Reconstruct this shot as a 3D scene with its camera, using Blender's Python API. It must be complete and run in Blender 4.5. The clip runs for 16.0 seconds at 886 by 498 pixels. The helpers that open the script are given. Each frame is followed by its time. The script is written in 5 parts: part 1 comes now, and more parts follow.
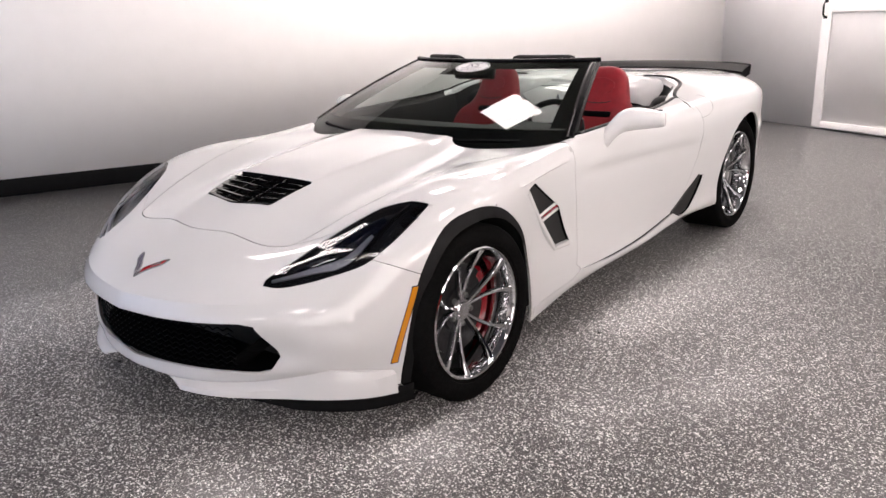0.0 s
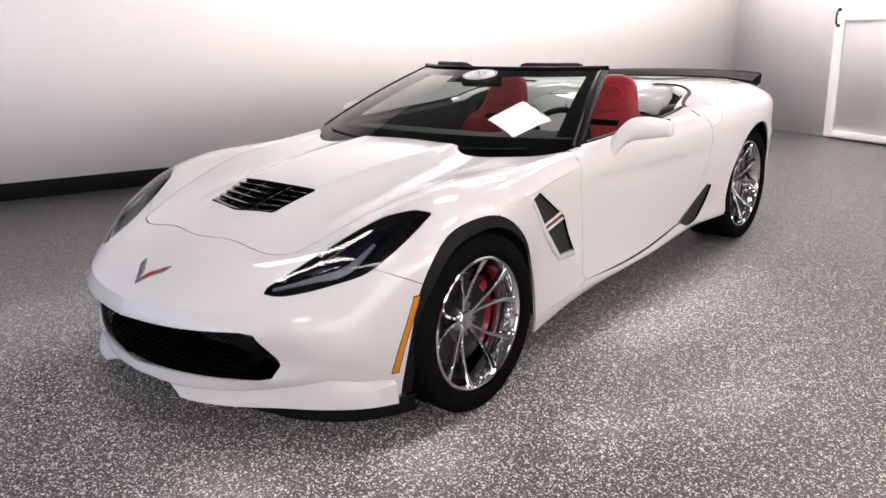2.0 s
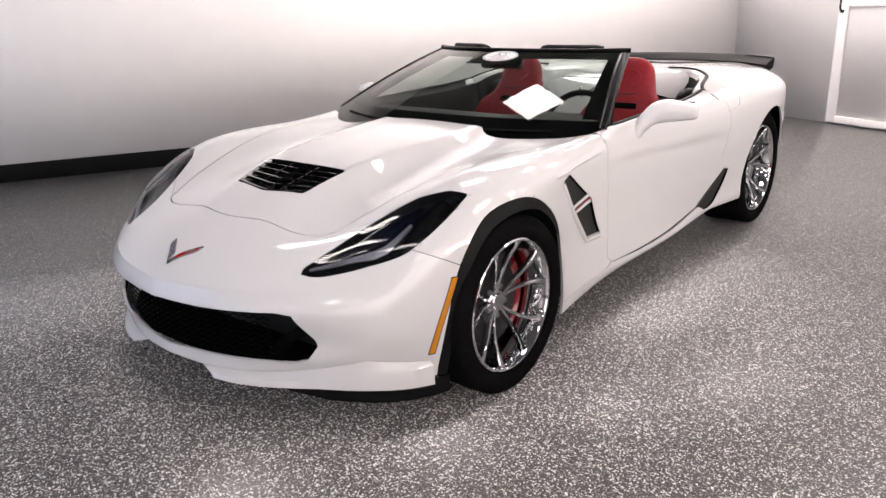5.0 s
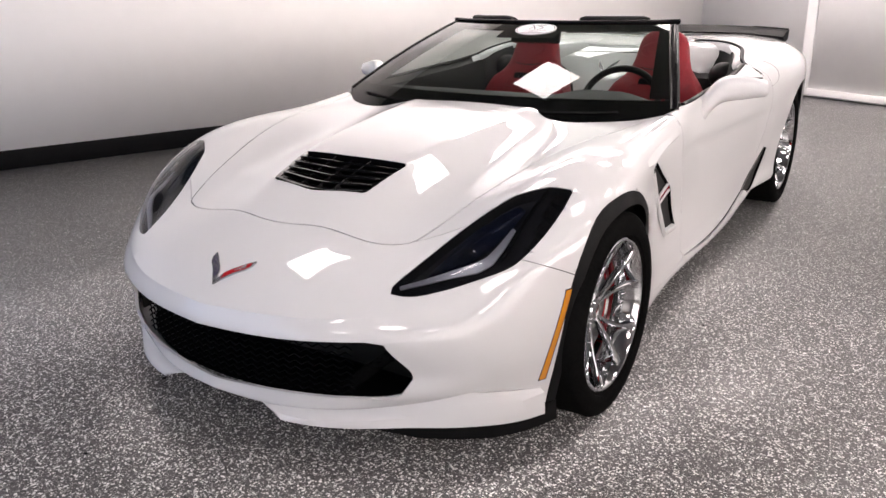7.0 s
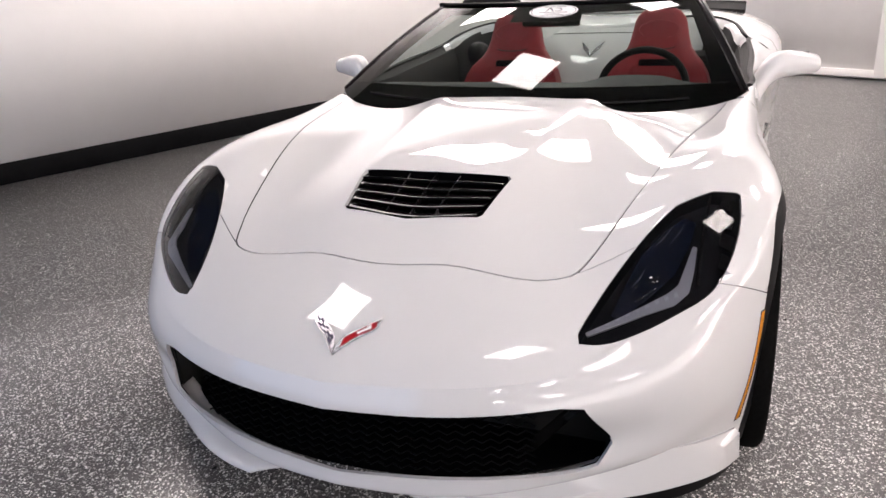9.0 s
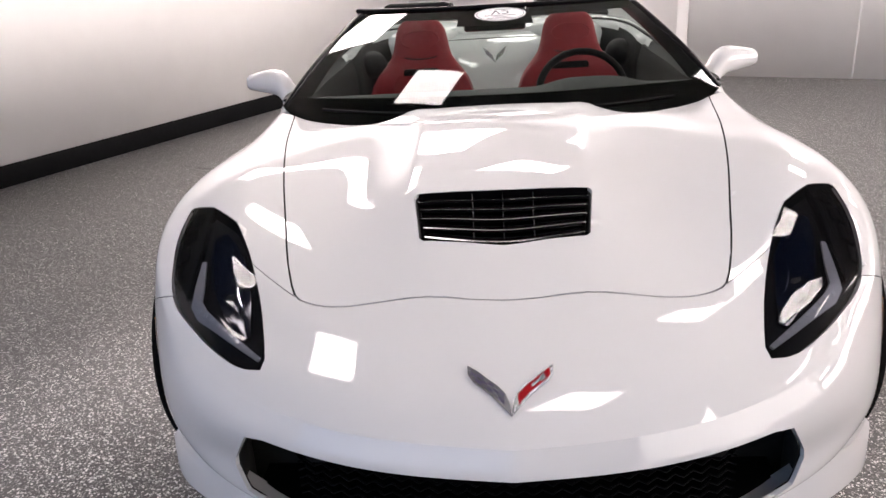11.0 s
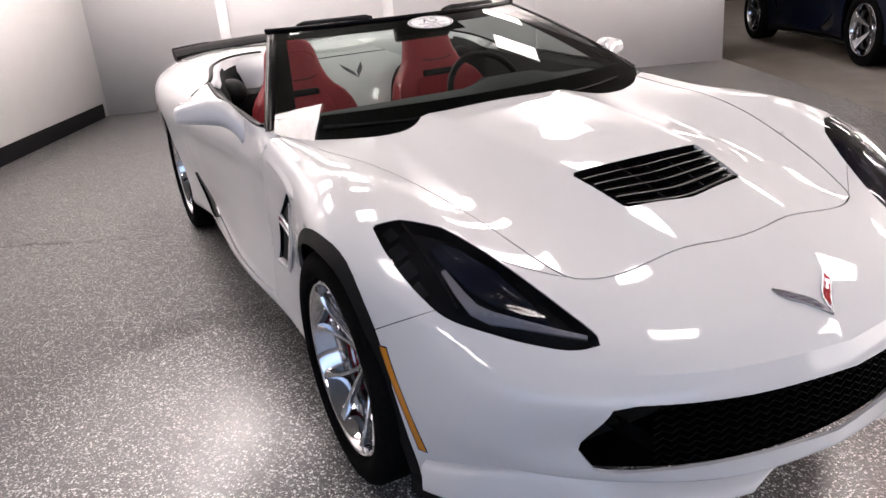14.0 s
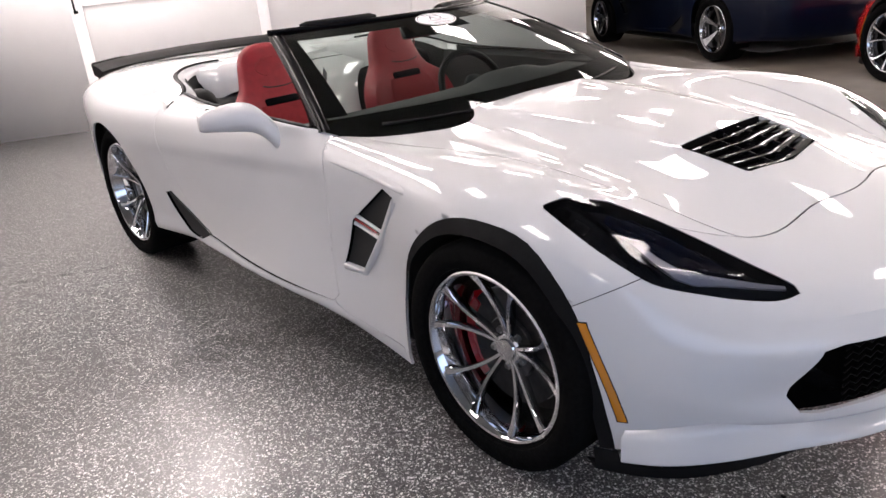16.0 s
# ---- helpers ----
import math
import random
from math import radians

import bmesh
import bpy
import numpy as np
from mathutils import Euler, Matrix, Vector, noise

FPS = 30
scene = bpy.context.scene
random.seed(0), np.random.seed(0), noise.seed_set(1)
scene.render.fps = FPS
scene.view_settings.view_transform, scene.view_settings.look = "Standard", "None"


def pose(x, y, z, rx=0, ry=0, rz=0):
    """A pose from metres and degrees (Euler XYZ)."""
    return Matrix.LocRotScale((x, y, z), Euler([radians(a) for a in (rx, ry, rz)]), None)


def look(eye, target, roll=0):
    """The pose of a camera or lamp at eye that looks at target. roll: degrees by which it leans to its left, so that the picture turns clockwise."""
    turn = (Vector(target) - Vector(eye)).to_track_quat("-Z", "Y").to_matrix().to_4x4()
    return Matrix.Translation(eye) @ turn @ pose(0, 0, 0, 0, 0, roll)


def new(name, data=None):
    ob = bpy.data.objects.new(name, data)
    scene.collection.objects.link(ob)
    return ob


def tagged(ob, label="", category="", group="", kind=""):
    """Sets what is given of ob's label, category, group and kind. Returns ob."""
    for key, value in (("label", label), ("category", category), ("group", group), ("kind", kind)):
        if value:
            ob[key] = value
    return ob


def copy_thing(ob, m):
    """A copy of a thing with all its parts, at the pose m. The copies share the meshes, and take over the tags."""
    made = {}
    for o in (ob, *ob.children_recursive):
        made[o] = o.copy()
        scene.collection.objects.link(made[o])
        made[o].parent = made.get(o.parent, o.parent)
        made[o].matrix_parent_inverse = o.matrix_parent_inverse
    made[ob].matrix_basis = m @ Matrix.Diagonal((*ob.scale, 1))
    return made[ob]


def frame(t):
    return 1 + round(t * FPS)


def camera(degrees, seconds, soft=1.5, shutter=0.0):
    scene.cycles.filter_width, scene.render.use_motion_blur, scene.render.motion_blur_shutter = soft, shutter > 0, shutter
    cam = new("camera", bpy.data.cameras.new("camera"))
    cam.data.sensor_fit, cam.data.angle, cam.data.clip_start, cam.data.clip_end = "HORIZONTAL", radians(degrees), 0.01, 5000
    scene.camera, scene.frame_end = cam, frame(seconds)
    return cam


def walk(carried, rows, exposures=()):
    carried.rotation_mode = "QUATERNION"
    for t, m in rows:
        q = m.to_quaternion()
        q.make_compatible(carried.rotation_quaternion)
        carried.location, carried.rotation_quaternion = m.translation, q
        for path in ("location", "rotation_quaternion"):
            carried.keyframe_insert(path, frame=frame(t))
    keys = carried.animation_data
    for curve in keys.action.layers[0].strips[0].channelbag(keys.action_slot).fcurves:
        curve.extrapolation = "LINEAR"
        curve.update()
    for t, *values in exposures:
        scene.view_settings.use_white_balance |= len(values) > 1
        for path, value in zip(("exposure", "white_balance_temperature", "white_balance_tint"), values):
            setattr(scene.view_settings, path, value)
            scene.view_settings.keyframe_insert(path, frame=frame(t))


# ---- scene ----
from mathutils.bvhtree import BVHTree

cam = camera(60.1, 16.0, shutter=0.0)
PATH = [
    (0, (2.461, -2.056, 1.372), (1.241, -0.585, 0.782), -2.4),
    (0.5, (2.457, -2.04, 1.376), (1.237, -0.567, 0.79), -2.4),
    (1, (2.461, -2.028, 1.376), (1.235, -0.56, 0.793), -2.3),
    (1.5, (2.464, -2.026, 1.376), (1.229, -0.563, 0.798), -2.3),
    (2, (2.466, -2.02, 1.379), (1.223, -0.563, 0.803), -2.1),
    (2.5, (2.466, -2.011, 1.373), (1.214, -0.56, 0.8), -1.9),
    (3, (2.46, -1.99, 1.36), (1.201, -0.544, 0.791), -1.7),
    (5.5, (2.226, -2.134, 1.369), (1.046, -0.648, 0.738), -1.6),
    (6, (2.052, -2.095, 1.357), (0.912, -0.584, 0.71), -1.6),
    (6.5, (1.884, -2.065, 1.351), (0.78, -0.534, 0.69), -1.5),
    (7, (1.682, -2.112, 1.349), (0.634, -0.548, 0.673), -1.7),
    (7.5, (1.478, -2.12, 1.345), (0.508, -0.514, 0.651), -1.6),
    (8, (1.239, -2.069, 1.35), (0.338, -0.421, 0.662), -1.3),
    (8.5, (1.031, -2.078, 1.338), (0.213, -0.388, 0.65), -2.2),
    (9, (0.818, -2.078, 1.346), (0.101, -0.355, 0.628), -3.5),
    (9.5, (0.612, -2.004, 1.336), (-0.024, -0.256, 0.603), -3.7),
    (10, (0.43, -1.978, 1.334), (-0.076, -0.188, 0.598), -3.3),
    (12.5, (-0.753, -2.045, 1.353), (-0.37, -0.216, 0.641), -5.3),
    (13, (-0.969, -1.941, 1.355), (-0.461, -0.139, 0.652), -5.3),
    (13.5, (-1.182, -1.876, 1.347), (-0.529, -0.118, 0.652), -4.5),
    (14, (-1.404, -1.798, 1.346), (-0.616, -0.103, 0.635), -5.3),
    (14.5, (-1.595, -1.664, 1.348), (-0.717, -0.018, 0.628), -5.7),
    (15, (-1.773, -1.561, 1.349), (-0.795, 0.03, 0.632), -5.6),
    (15.5, (-1.98, -1.476, 1.347), (-0.883, 0.037, 0.635), -5.6),
    (16, (-2.108, -1.339, 1.334), (-0.932, 0.114, 0.624), -5.8),
]
walk(cam, [(t, look(eye, target, roll)) for t, eye, target, roll in PATH],
     ((0.0, -0.14), (8.0, -0.08), (10.0, -0.04), (13.5, -0.02), (16.0, 0.12)))

# ---------------------------------------------------------------- light
world = bpy.data.worlds.new("showroom_dark")
world.use_nodes = True
world.node_tree.nodes["Background"].inputs[0].default_value = (0.8, 0.85, 0.95, 1)
world.node_tree.nodes["Background"].inputs[1].default_value = 0.02
scene.world = world
scene.view_settings.exposure = 0.0
# glow of the ceiling panels, which hang in an even grid over both bays
PANEL_GLOW = 25.0
PANEL_U = (-1.55, 1.10, 3.70, 6.30, 8.90, 11.30)
PANEL_V = (-5.30, -3.00, -0.65, 1.50, 3.90, 6.10, 8.40, 10.70, 13.00)


# ---------------------------------------------------------------- materials
def mat(name, color, rough=0.5, metal=0.0, coat=0.0, **more):
    m = bpy.data.materials.new(name)
    m.use_nodes = True
    b = m.node_tree.nodes["Principled BSDF"]
    b.inputs["Base Color"].default_value = (*color, 1)
    b.inputs["Roughness"].default_value = rough
    b.inputs["Metallic"].default_value = metal
    b.inputs["Coat Weight"].default_value = coat
    b.inputs["Coat Roughness"].default_value = 0.02
    for k, v in more.items():
        b.inputs[k.replace("_", " ")].default_value = v
    return m


def noisy(m, scale, low, high, bump=0.0, detail=6.0, rough=None):
    """Two scales of tone in the base colour, a fine relief, and worn gloss."""
    nt = m.node_tree
    b = nt.nodes["Principled BSDF"]
    co = nt.nodes.new("ShaderNodeTexCoord")
    n1 = nt.nodes.new("ShaderNodeTexNoise")
    n1.inputs["Scale"].default_value, n1.inputs["Detail"].default_value = scale, detail
    n2 = nt.nodes.new("ShaderNodeTexNoise")
    n2.inputs["Scale"].default_value, n2.inputs["Detail"].default_value = scale * 0.08, 3
    mix = nt.nodes.new("ShaderNodeMath")
    mix.operation = "MULTIPLY_ADD"
    mix.inputs[1].default_value = 0.5
    half = nt.nodes.new("ShaderNodeMath")
    half.operation = "MULTIPLY"
    half.inputs[1].default_value = 0.5
    ramp = nt.nodes.new("ShaderNodeValToRGB")
    ramp.color_ramp.elements[0].position, ramp.color_ramp.elements[1].position = 0.35, 0.65
    ramp.color_ramp.elements[0].color, ramp.color_ramp.elements[1].color = (*low, 1), (*high, 1)
    nt.links.new(co.outputs["Object"], n1.inputs["Vector"])
    nt.links.new(co.outputs["Object"], n2.inputs["Vector"])
    nt.links.new(n2.outputs["Fac"], half.inputs[0])
    nt.links.new(n1.outputs["Fac"], mix.inputs[0])
    nt.links.new(half.outputs[0], mix.inputs[2])
    nt.links.new(mix.outputs[0], ramp.inputs[0])
    nt.links.new(ramp.outputs[0], b.inputs["Base Color"])
    if bump:
        bp = nt.nodes.new("ShaderNodeBump")
        bp.inputs["Strength"].default_value, bp.inputs["Distance"].default_value = bump, 0.002
        nt.links.new(n1.outputs["Fac"], bp.inputs["Height"])
        nt.links.new(bp.outputs["Normal"], b.inputs["Normal"])
    if rough:
        mr = nt.nodes.new("ShaderNodeMapRange")
        mr.inputs["To Min"].default_value, mr.inputs["To Max"].default_value = rough
        nt.links.new(n2.outputs["Fac"], mr.inputs["Value"])
        nt.links.new(mr.outputs[0], b.inputs["Roughness"])
    return m


def flake_floor():
    """Grey epoxy with pale and dark flakes, under a clear sealer."""
    m = mat("flake_epoxy", (0.1, 0.1, 0.1), 0.25, 0.0, 0.75, Coat_Roughness=0.26, Coat_IOR=1.3)
    nt = m.node_tree
    b = nt.nodes["Principled BSDF"]
    co = nt.nodes.new("ShaderNodeTexCoord")
    warp = nt.nodes.new("ShaderNodeTexNoise")
    warp.inputs["Scale"].default_value = 60
    mixv = nt.nodes.new("ShaderNodeVectorMath")
    mixv.operation = "MULTIPLY_ADD"
    mixv.inputs[1].default_value = (0.016, 0.016, 0.0)
    nt.links.new(co.outputs["Object"], warp.inputs["Vector"])
    nt.links.new(warp.outputs["Color"], mixv.inputs[0])
    nt.links.new(co.outputs["Object"], mixv.inputs[2])
    last = None
    for scale, size, share, tone in ((150, 0.50, 0.70, (0.78, 0.77, 0.755)), (250, 0.56, 0.72, (0.34, 0.335, 0.33)), (170, 0.52, 0.78, (0.018, 0.018, 0.02))):
        v = nt.nodes.new("ShaderNodeTexVoronoi")
        v.inputs["Scale"].default_value = scale
        v.inputs["Randomness"].default_value = 1.0
        nt.links.new(mixv.outputs[0], v.inputs["Vector"])
        near = nt.nodes.new("ShaderNodeMath")
        near.operation = "LESS_THAN"
        near.inputs[1].default_value = size
        nt.links.new(v.outputs["Distance"], near.inputs[0])
        sep = nt.nodes.new("ShaderNodeSeparateColor")
        nt.links.new(v.outputs["Color"], sep.inputs[0])
        some = nt.nodes.new("ShaderNodeMath")
        some.operation = "GREATER_THAN"
        some.inputs[1].default_value = share
        nt.links.new(sep.outputs[0], some.inputs[0])
        both = nt.nodes.new("ShaderNodeMath")
        both.operation = "MULTIPLY"
        nt.links.new(near.outputs[0], both.inputs[0])
        nt.links.new(some.outputs[0], both.inputs[1])
        mx = nt.nodes.new("ShaderNodeMix")
        mx.data_type = "RGBA"
        nt.links.new(both.outputs[0], mx.inputs["Factor"])
        if last is None:
            big = nt.nodes.new("ShaderNodeTexNoise")
            big.inputs["Scale"].default_value, big.inputs["Detail"].default_value = 0.9, 4
            ramp = nt.nodes.new("ShaderNodeValToRGB")
            ramp.color_ramp.elements[0].color, ramp.color_ramp.elements[1].color = (0.046, 0.044, 0.045, 1), (0.076, 0.073, 0.072, 1)
            nt.links.new(co.outputs["Object"], big.inputs["Vector"])
            nt.links.new(big.outputs["Fac"], ramp.inputs[0])
            nt.links.new(ramp.outputs[0], mx.inputs["A"])
            mr = nt.nodes.new("ShaderNodeMapRange")
            mr.inputs["To Min"].default_value, mr.inputs["To Max"].default_value = 0.30, 0.42
            nt.links.new(big.outputs["Fac"], mr.inputs["Value"])
            nt.links.new(mr.outputs[0], b.inputs["Roughness"])
        else:
            nt.links.new(last.outputs["Result"], mx.inputs["A"])
        mx.inputs["B"].default_value = (*tone, 1)
        last = mx
    nt.links.new(last.outputs["Result"], b.inputs["Base Color"])
    fine = nt.nodes.new("ShaderNodeTexNoise")
    fine.inputs["Scale"].default_value = 140
    bp = nt.nodes.new("ShaderNodeBump")
    bp.inputs["Strength"].default_value, bp.inputs["Distance"].default_value = 0.14, 0.002
    nt.links.new(co.outputs["Object"], fine.inputs["Vector"])
    nt.links.new(fine.outputs["Fac"], bp.inputs["Height"])
    nt.links.new(bp.outputs["Normal"], b.inputs["Normal"])
    return m


def glow(name, color, strength):
    m = mat(name, (0.9, 0.9, 0.9), 0.4)
    b = m.node_tree.nodes["Principled BSDF"]
    b.inputs["Emission Color"].default_value = (*color, 1)
    b.inputs["Emission Strength"].default_value = strength
    return m


PAINT = mat("white_car_paint", (0.55, 0.553, 0.56), 0.4, 0.0, 1.0, Specular_IOR_Level=0.05)
GLOSS_BLACK = mat("gloss_black", (0.008, 0.008, 0.009), 0.08, 0.0, 0.6)
SATIN_BLACK = noisy(mat("satin_black_plastic", (0.02, 0.02, 0.02), 0.5, Specular_IOR_Level=0.1), 260, (0.004, 0.004, 0.0045), (0.008, 0.008, 0.0085), 0.1)
MESH_BLACK = mat("black_grille_plastic", (0.0025, 0.0025, 0.003), 0.45, Specular_IOR_Level=0.02)
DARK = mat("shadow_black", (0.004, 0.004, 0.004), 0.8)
RUBBER = noisy(mat("tyre_rubber", (0.01, 0.01, 0.01), 0.9, Specular_IOR_Level=0.02), 90, (0.0025, 0.0025, 0.0025), (0.006, 0.006, 0.006), 0.2)
CHROME = mat("chrome", (0.85, 0.86, 0.88), 0.07, 1.0)
VENT_BLACK = mat("vent_black", (0.004, 0.004, 0.0045), 0.08, Specular_IOR_Level=0.3)
PILLAR_BLACK = mat("pillar_black", (0.004, 0.004, 0.0045), 0.22, Specular_IOR_Level=0.06)
WHEEL_CHROME = mat("chrome_wheel", (0.52, 0.525, 0.54), 0.08, 1.0)
DISC = noisy(mat("worn_disc_steel", (0.06, 0.06, 0.06), 0.45, 0.9), 40, (0.018, 0.018, 0.019), (0.04, 0.04, 0.042), 0.1)
LAMP_BOWL = mat("lamp_bowl_black", (0.012, 0.012, 0.014), 0.7, Specular_IOR_Level=0.05)
LED = mat("led_dot", (0.5, 0.52, 0.56), 0.2, 0.0, 1.0)
STEEL = noisy(mat("brake_steel", (0.15, 0.15, 0.15), 0.4, 1.0), 40, (0.10, 0.10, 0.10), (0.20, 0.20, 0.20), 0.1)
RED_CALIPER = mat("red_enamel", (0.17, 0.004, 0.009), 0.25, 0.0, 0.6)
RED_LEATHER = noisy(mat("red_leather", (0.3, 0.01, 0.015), 0.5, Specular_IOR_Level=0.3), 350, (0.17, 0.004, 0.010), (0.24, 0.006, 0.014), 0.25)
RED_SUEDE = noisy(mat("red_suede", (0.25, 0.008, 0.013), 0.9), 500, (0.16, 0.005, 0.009), (0.22, 0.008, 0.013), 0.3)
DASH = noisy(mat("dark_dash_vinyl", (0.02, 0.02, 0.02), 0.7, Specular_IOR_Level=0.2), 420, (0.006, 0.0065, 0.0065), (0.012, 0.0125, 0.0125), 0.3)
# paler than DASH: the haze of the windscreen is put into this colour
DASH_TOP = noisy(mat("hazed_dash_top", (0.03, 0.03, 0.03), 0.7, Specular_IOR_Level=0.3), 420, (0.018, 0.019, 0.0185), (0.032, 0.033, 0.032), 0.3)
AMBER = mat("amber_lens", (0.50, 0.19, 0.012), 0.15, 0.0, 1.0)
FRIT = mat("black_glass_band", (0.003, 0.003, 0.003), 0.6, 0.0, 0.0, Specular_IOR_Level=0.0)
CLEAR = mat("clear_light_guide", (0.36, 0.37, 0.40), 0.3, 0.0, 0.0)
WALL = noisy(mat("white_wall_paint", (0.75, 0.74, 0.73), 0.55), 6, (0.86, 0.85, 0.845), (0.89, 0.88, 0.875), 0.04)
DOOR_WHITE = noisy(mat("white_door_paint", (0.76, 0.75, 0.74), 0.4), 9, (0.82, 0.81, 0.805), (0.85, 0.84, 0.835), 0.03)
BASE_BLACK = noisy(mat("black_vinyl_base", (0.012, 0.012, 0.013), 0.6, Specular_IOR_Level=0.08), 30, (0.003, 0.003, 0.0035), (0.006, 0.006, 0.0065), 0.05)
CEILING = noisy(mat("ceiling_grey", (0.2, 0.2, 0.2), 0.9), 5, (0.17, 0.168, 0.166), (0.21, 0.208, 0.205), 0.1)
CONCRETE = noisy(mat("bare_concrete", (0.2, 0.17, 0.15), 0.35), 3, (0.050, 0.042, 0.034), (0.105, 0.090, 0.074), 0.1, rough=(0.3, 0.55))
FLAKE = flake_floor()
DAYLIGHT = glow("window_daylight", (0.40, 0.60, 1.0), 2.3)
# the next two glows are added fill to brighten the walls, no known daylight
SIDE_FILL = glow("side_fill_glow", (1.0, 0.90, 0.85), 4.4)
BAY_FILL = glow("bay_fill_glow", (1.0, 0.89, 0.84), 16.0)
PAPER_WHITE = mat("white_vinyl", (0.85, 0.85, 0.85), 0.4)
INK = mat("dark_print", (0.03, 0.02, 0.06), 0.5)
LAMP_BLUE = mat("dark_projector_glass", (0.003, 0.006, 0.020), 0.05, 0.0, 1.0)
NAVY = mat("dark_blue_car_paint", (0.001, 0.0025, 0.010), 0.3, 0.0, 0.25, Specular_IOR_Level=0.1)
RED_PAINT = mat("red_car_paint", (0.42, 0.012, 0.012), 0.25, 0.1, 1.0)
BADGE_SILVER = mat("badge_silver", (0.46, 0.47, 0.49), 0.24, 0.95)
BADGE_RED = mat("badge_red_enamel", (0.30, 0.006, 0.010), 0.12, 0.0, 1.0)
SEAM = mat("panel_gap", (0.006, 0.006, 0.006), 0.9, Specular_IOR_Level=0.1)


# ---------------------------------------------------------------- tools
def mesh_of(name, bm, material, smooth=True, angle=None):
    me = bpy.data.meshes.new(name)
    if angle is not None:
        for e in bm.edges:
            if len(e.link_faces) == 2 and e.calc_face_angle(0.0) > radians(angle):
                e.smooth = False
    bm.to_mesh(me)
    bm.free()
    me.materials.append(material)
    for p in me.polygons:
        p.use_smooth = smooth
    return me


def part(name, bm, material, parent, label="", angle=35):
    ob = new(name, mesh_of(name, bm, material, True, angle))
    ob.parent = parent
    if label:
        ob["label"] = label
    return ob


def thing(name, label, category, group="", kind="", at=(0, 0, 0)):
    ob = new(name)
    ob.location = at
    return tagged(ob, label, category, group, kind)


def solid(name, bm, material, label, category, kind="", angle=35, group=""):
    ob = new(name, mesh_of(name, bm, material, True, angle))
    return tagged(ob, label, category, group, kind)


def box(bm, x0, x1, y0, y1, z0, z1, m=None, bevel=0.0):
    vs = [bm.verts.new((x, y, z)) for x in (x0, x1) for y in (y0, y1) for z in (z0, z1)]
    fs = [bm.faces.new([vs[i] for i in f]) for f in ((0, 1, 3, 2), (4, 6, 7, 5), (0, 4, 5, 1), (2, 3, 7, 6), (0, 2, 6, 4), (1, 5, 7, 3))]
    if bevel:
        es = list({e for f in fs for e in f.edges})
        r = bmesh.ops.bevel(bm, geom=es, offset=bevel, segments=2, affect="EDGES", profile=0.5)
        vs = list({v for f in r["faces"] for v in f.verts} | {v for v in vs if v.is_valid})
    if m is not None:
        for v in vs:
            v.co = m @ v.co
    return vs


def new_box(*a, **k):
    bm = bmesh.new()
    box(bm, *a, **k)
    return bm


def grid_faces(bm, vs, closed_u=False, closed_v=False):
    nu, nv = len(vs), len(vs[0])
    for i in range(nu if closed_u else nu - 1):
        for j in range(nv if closed_v else nv - 1):
            q = [vs[i][j], vs[(i + 1) % nu][j], vs[(i + 1) % nu][(j + 1) % nv], vs[i][(j + 1) % nv]]
            q = [v for k, v in enumerate(q) if v is not q[k - 1]]
            if len(set(q)) >= 3:
                try:
                    bm.faces.new(q)
                except ValueError:
                    pass


def lathe(profile, steps=48, axis="X"):
    """A body of revolution about the x axis: profile rows are (x, radius)."""
    bm = bmesh.new()
    rows = [[bm.verts.new((x, r * math.cos(2 * math.pi * k / steps), r * math.sin(2 * math.pi * k / steps))) for x, r in profile] for k in range(steps)]
    grid_faces(bm, rows, closed_u=True)
    bmesh.ops.recalc_face_normals(bm, faces=bm.faces)
    return bm


def tube(bm, pts, radius, sides=10, scale=(1, 1), cap=True, radii=None):
    """A round bar through the points."""
    pts = [Vector(p) for p in pts]
    rings = []
    up = Vector((0.123, 0.3, 0.95)).normalized()
    for i, p in enumerate(pts):
        d = (pts[min(i + 1, len(pts) - 1)] - pts[max(i - 1, 0)]).normalized()
        a = d.cross(up).normalized()
        b = a.cross(d).normalized()
        r = radii[i] if radii else radius
        rings.append([bm.verts.new(p + a * r * scale[0] * math.cos(2 * math.pi * k / sides) + b * r * scale[1] * math.sin(2 * math.pi * k / sides)) for k in range(sides)])
    grid_faces(bm, rings, closed_v=True)
    if cap:
        bm.faces.new(rings[0][::-1])
        bm.faces.new(rings[-1])
    return rings


def crom(knots, pts, u):
    """A smooth curve (Catmull-Rom, uneven knots) through pts, taken at every u."""
    k, p = np.asarray(knots, float), np.asarray(pts, float)
    if p.ndim == 1:
        p = p[:, None]
    u = np.atleast_1d(np.asarray(u, float))
    d = np.diff(p, axis=0) / np.diff(k)[:, None]
    m = np.empty_like(p)
    m[0], m[-1] = d[0], d[-1]
    if len(p) > 2:
        h0, h1 = np.diff(k)[:-1, None], np.diff(k)[1:, None]
        m[1:-1] = (d[:-1] * h1 + d[1:] * h0) / (h0 + h1)
        m[0], m[-1] = 1.5 * d[0] - 0.5 * m[1], 1.5 * d[-1] - 0.5 * m[-2]
    i = np.clip(np.searchsorted(k, u, "right") - 1, 0, len(k) - 2)
    h = (k[i + 1] - k[i])[:, None]
    t = ((u - k[i])[:, None]) / h
    return (2 * t**3 - 3 * t**2 + 1) * p[i] + (t**3 - 2 * t**2 + t) * h * m[i] + (3 * t**2 - 2 * t**3) * p[i + 1] + (t**3 - t**2) * h * m[i + 1]


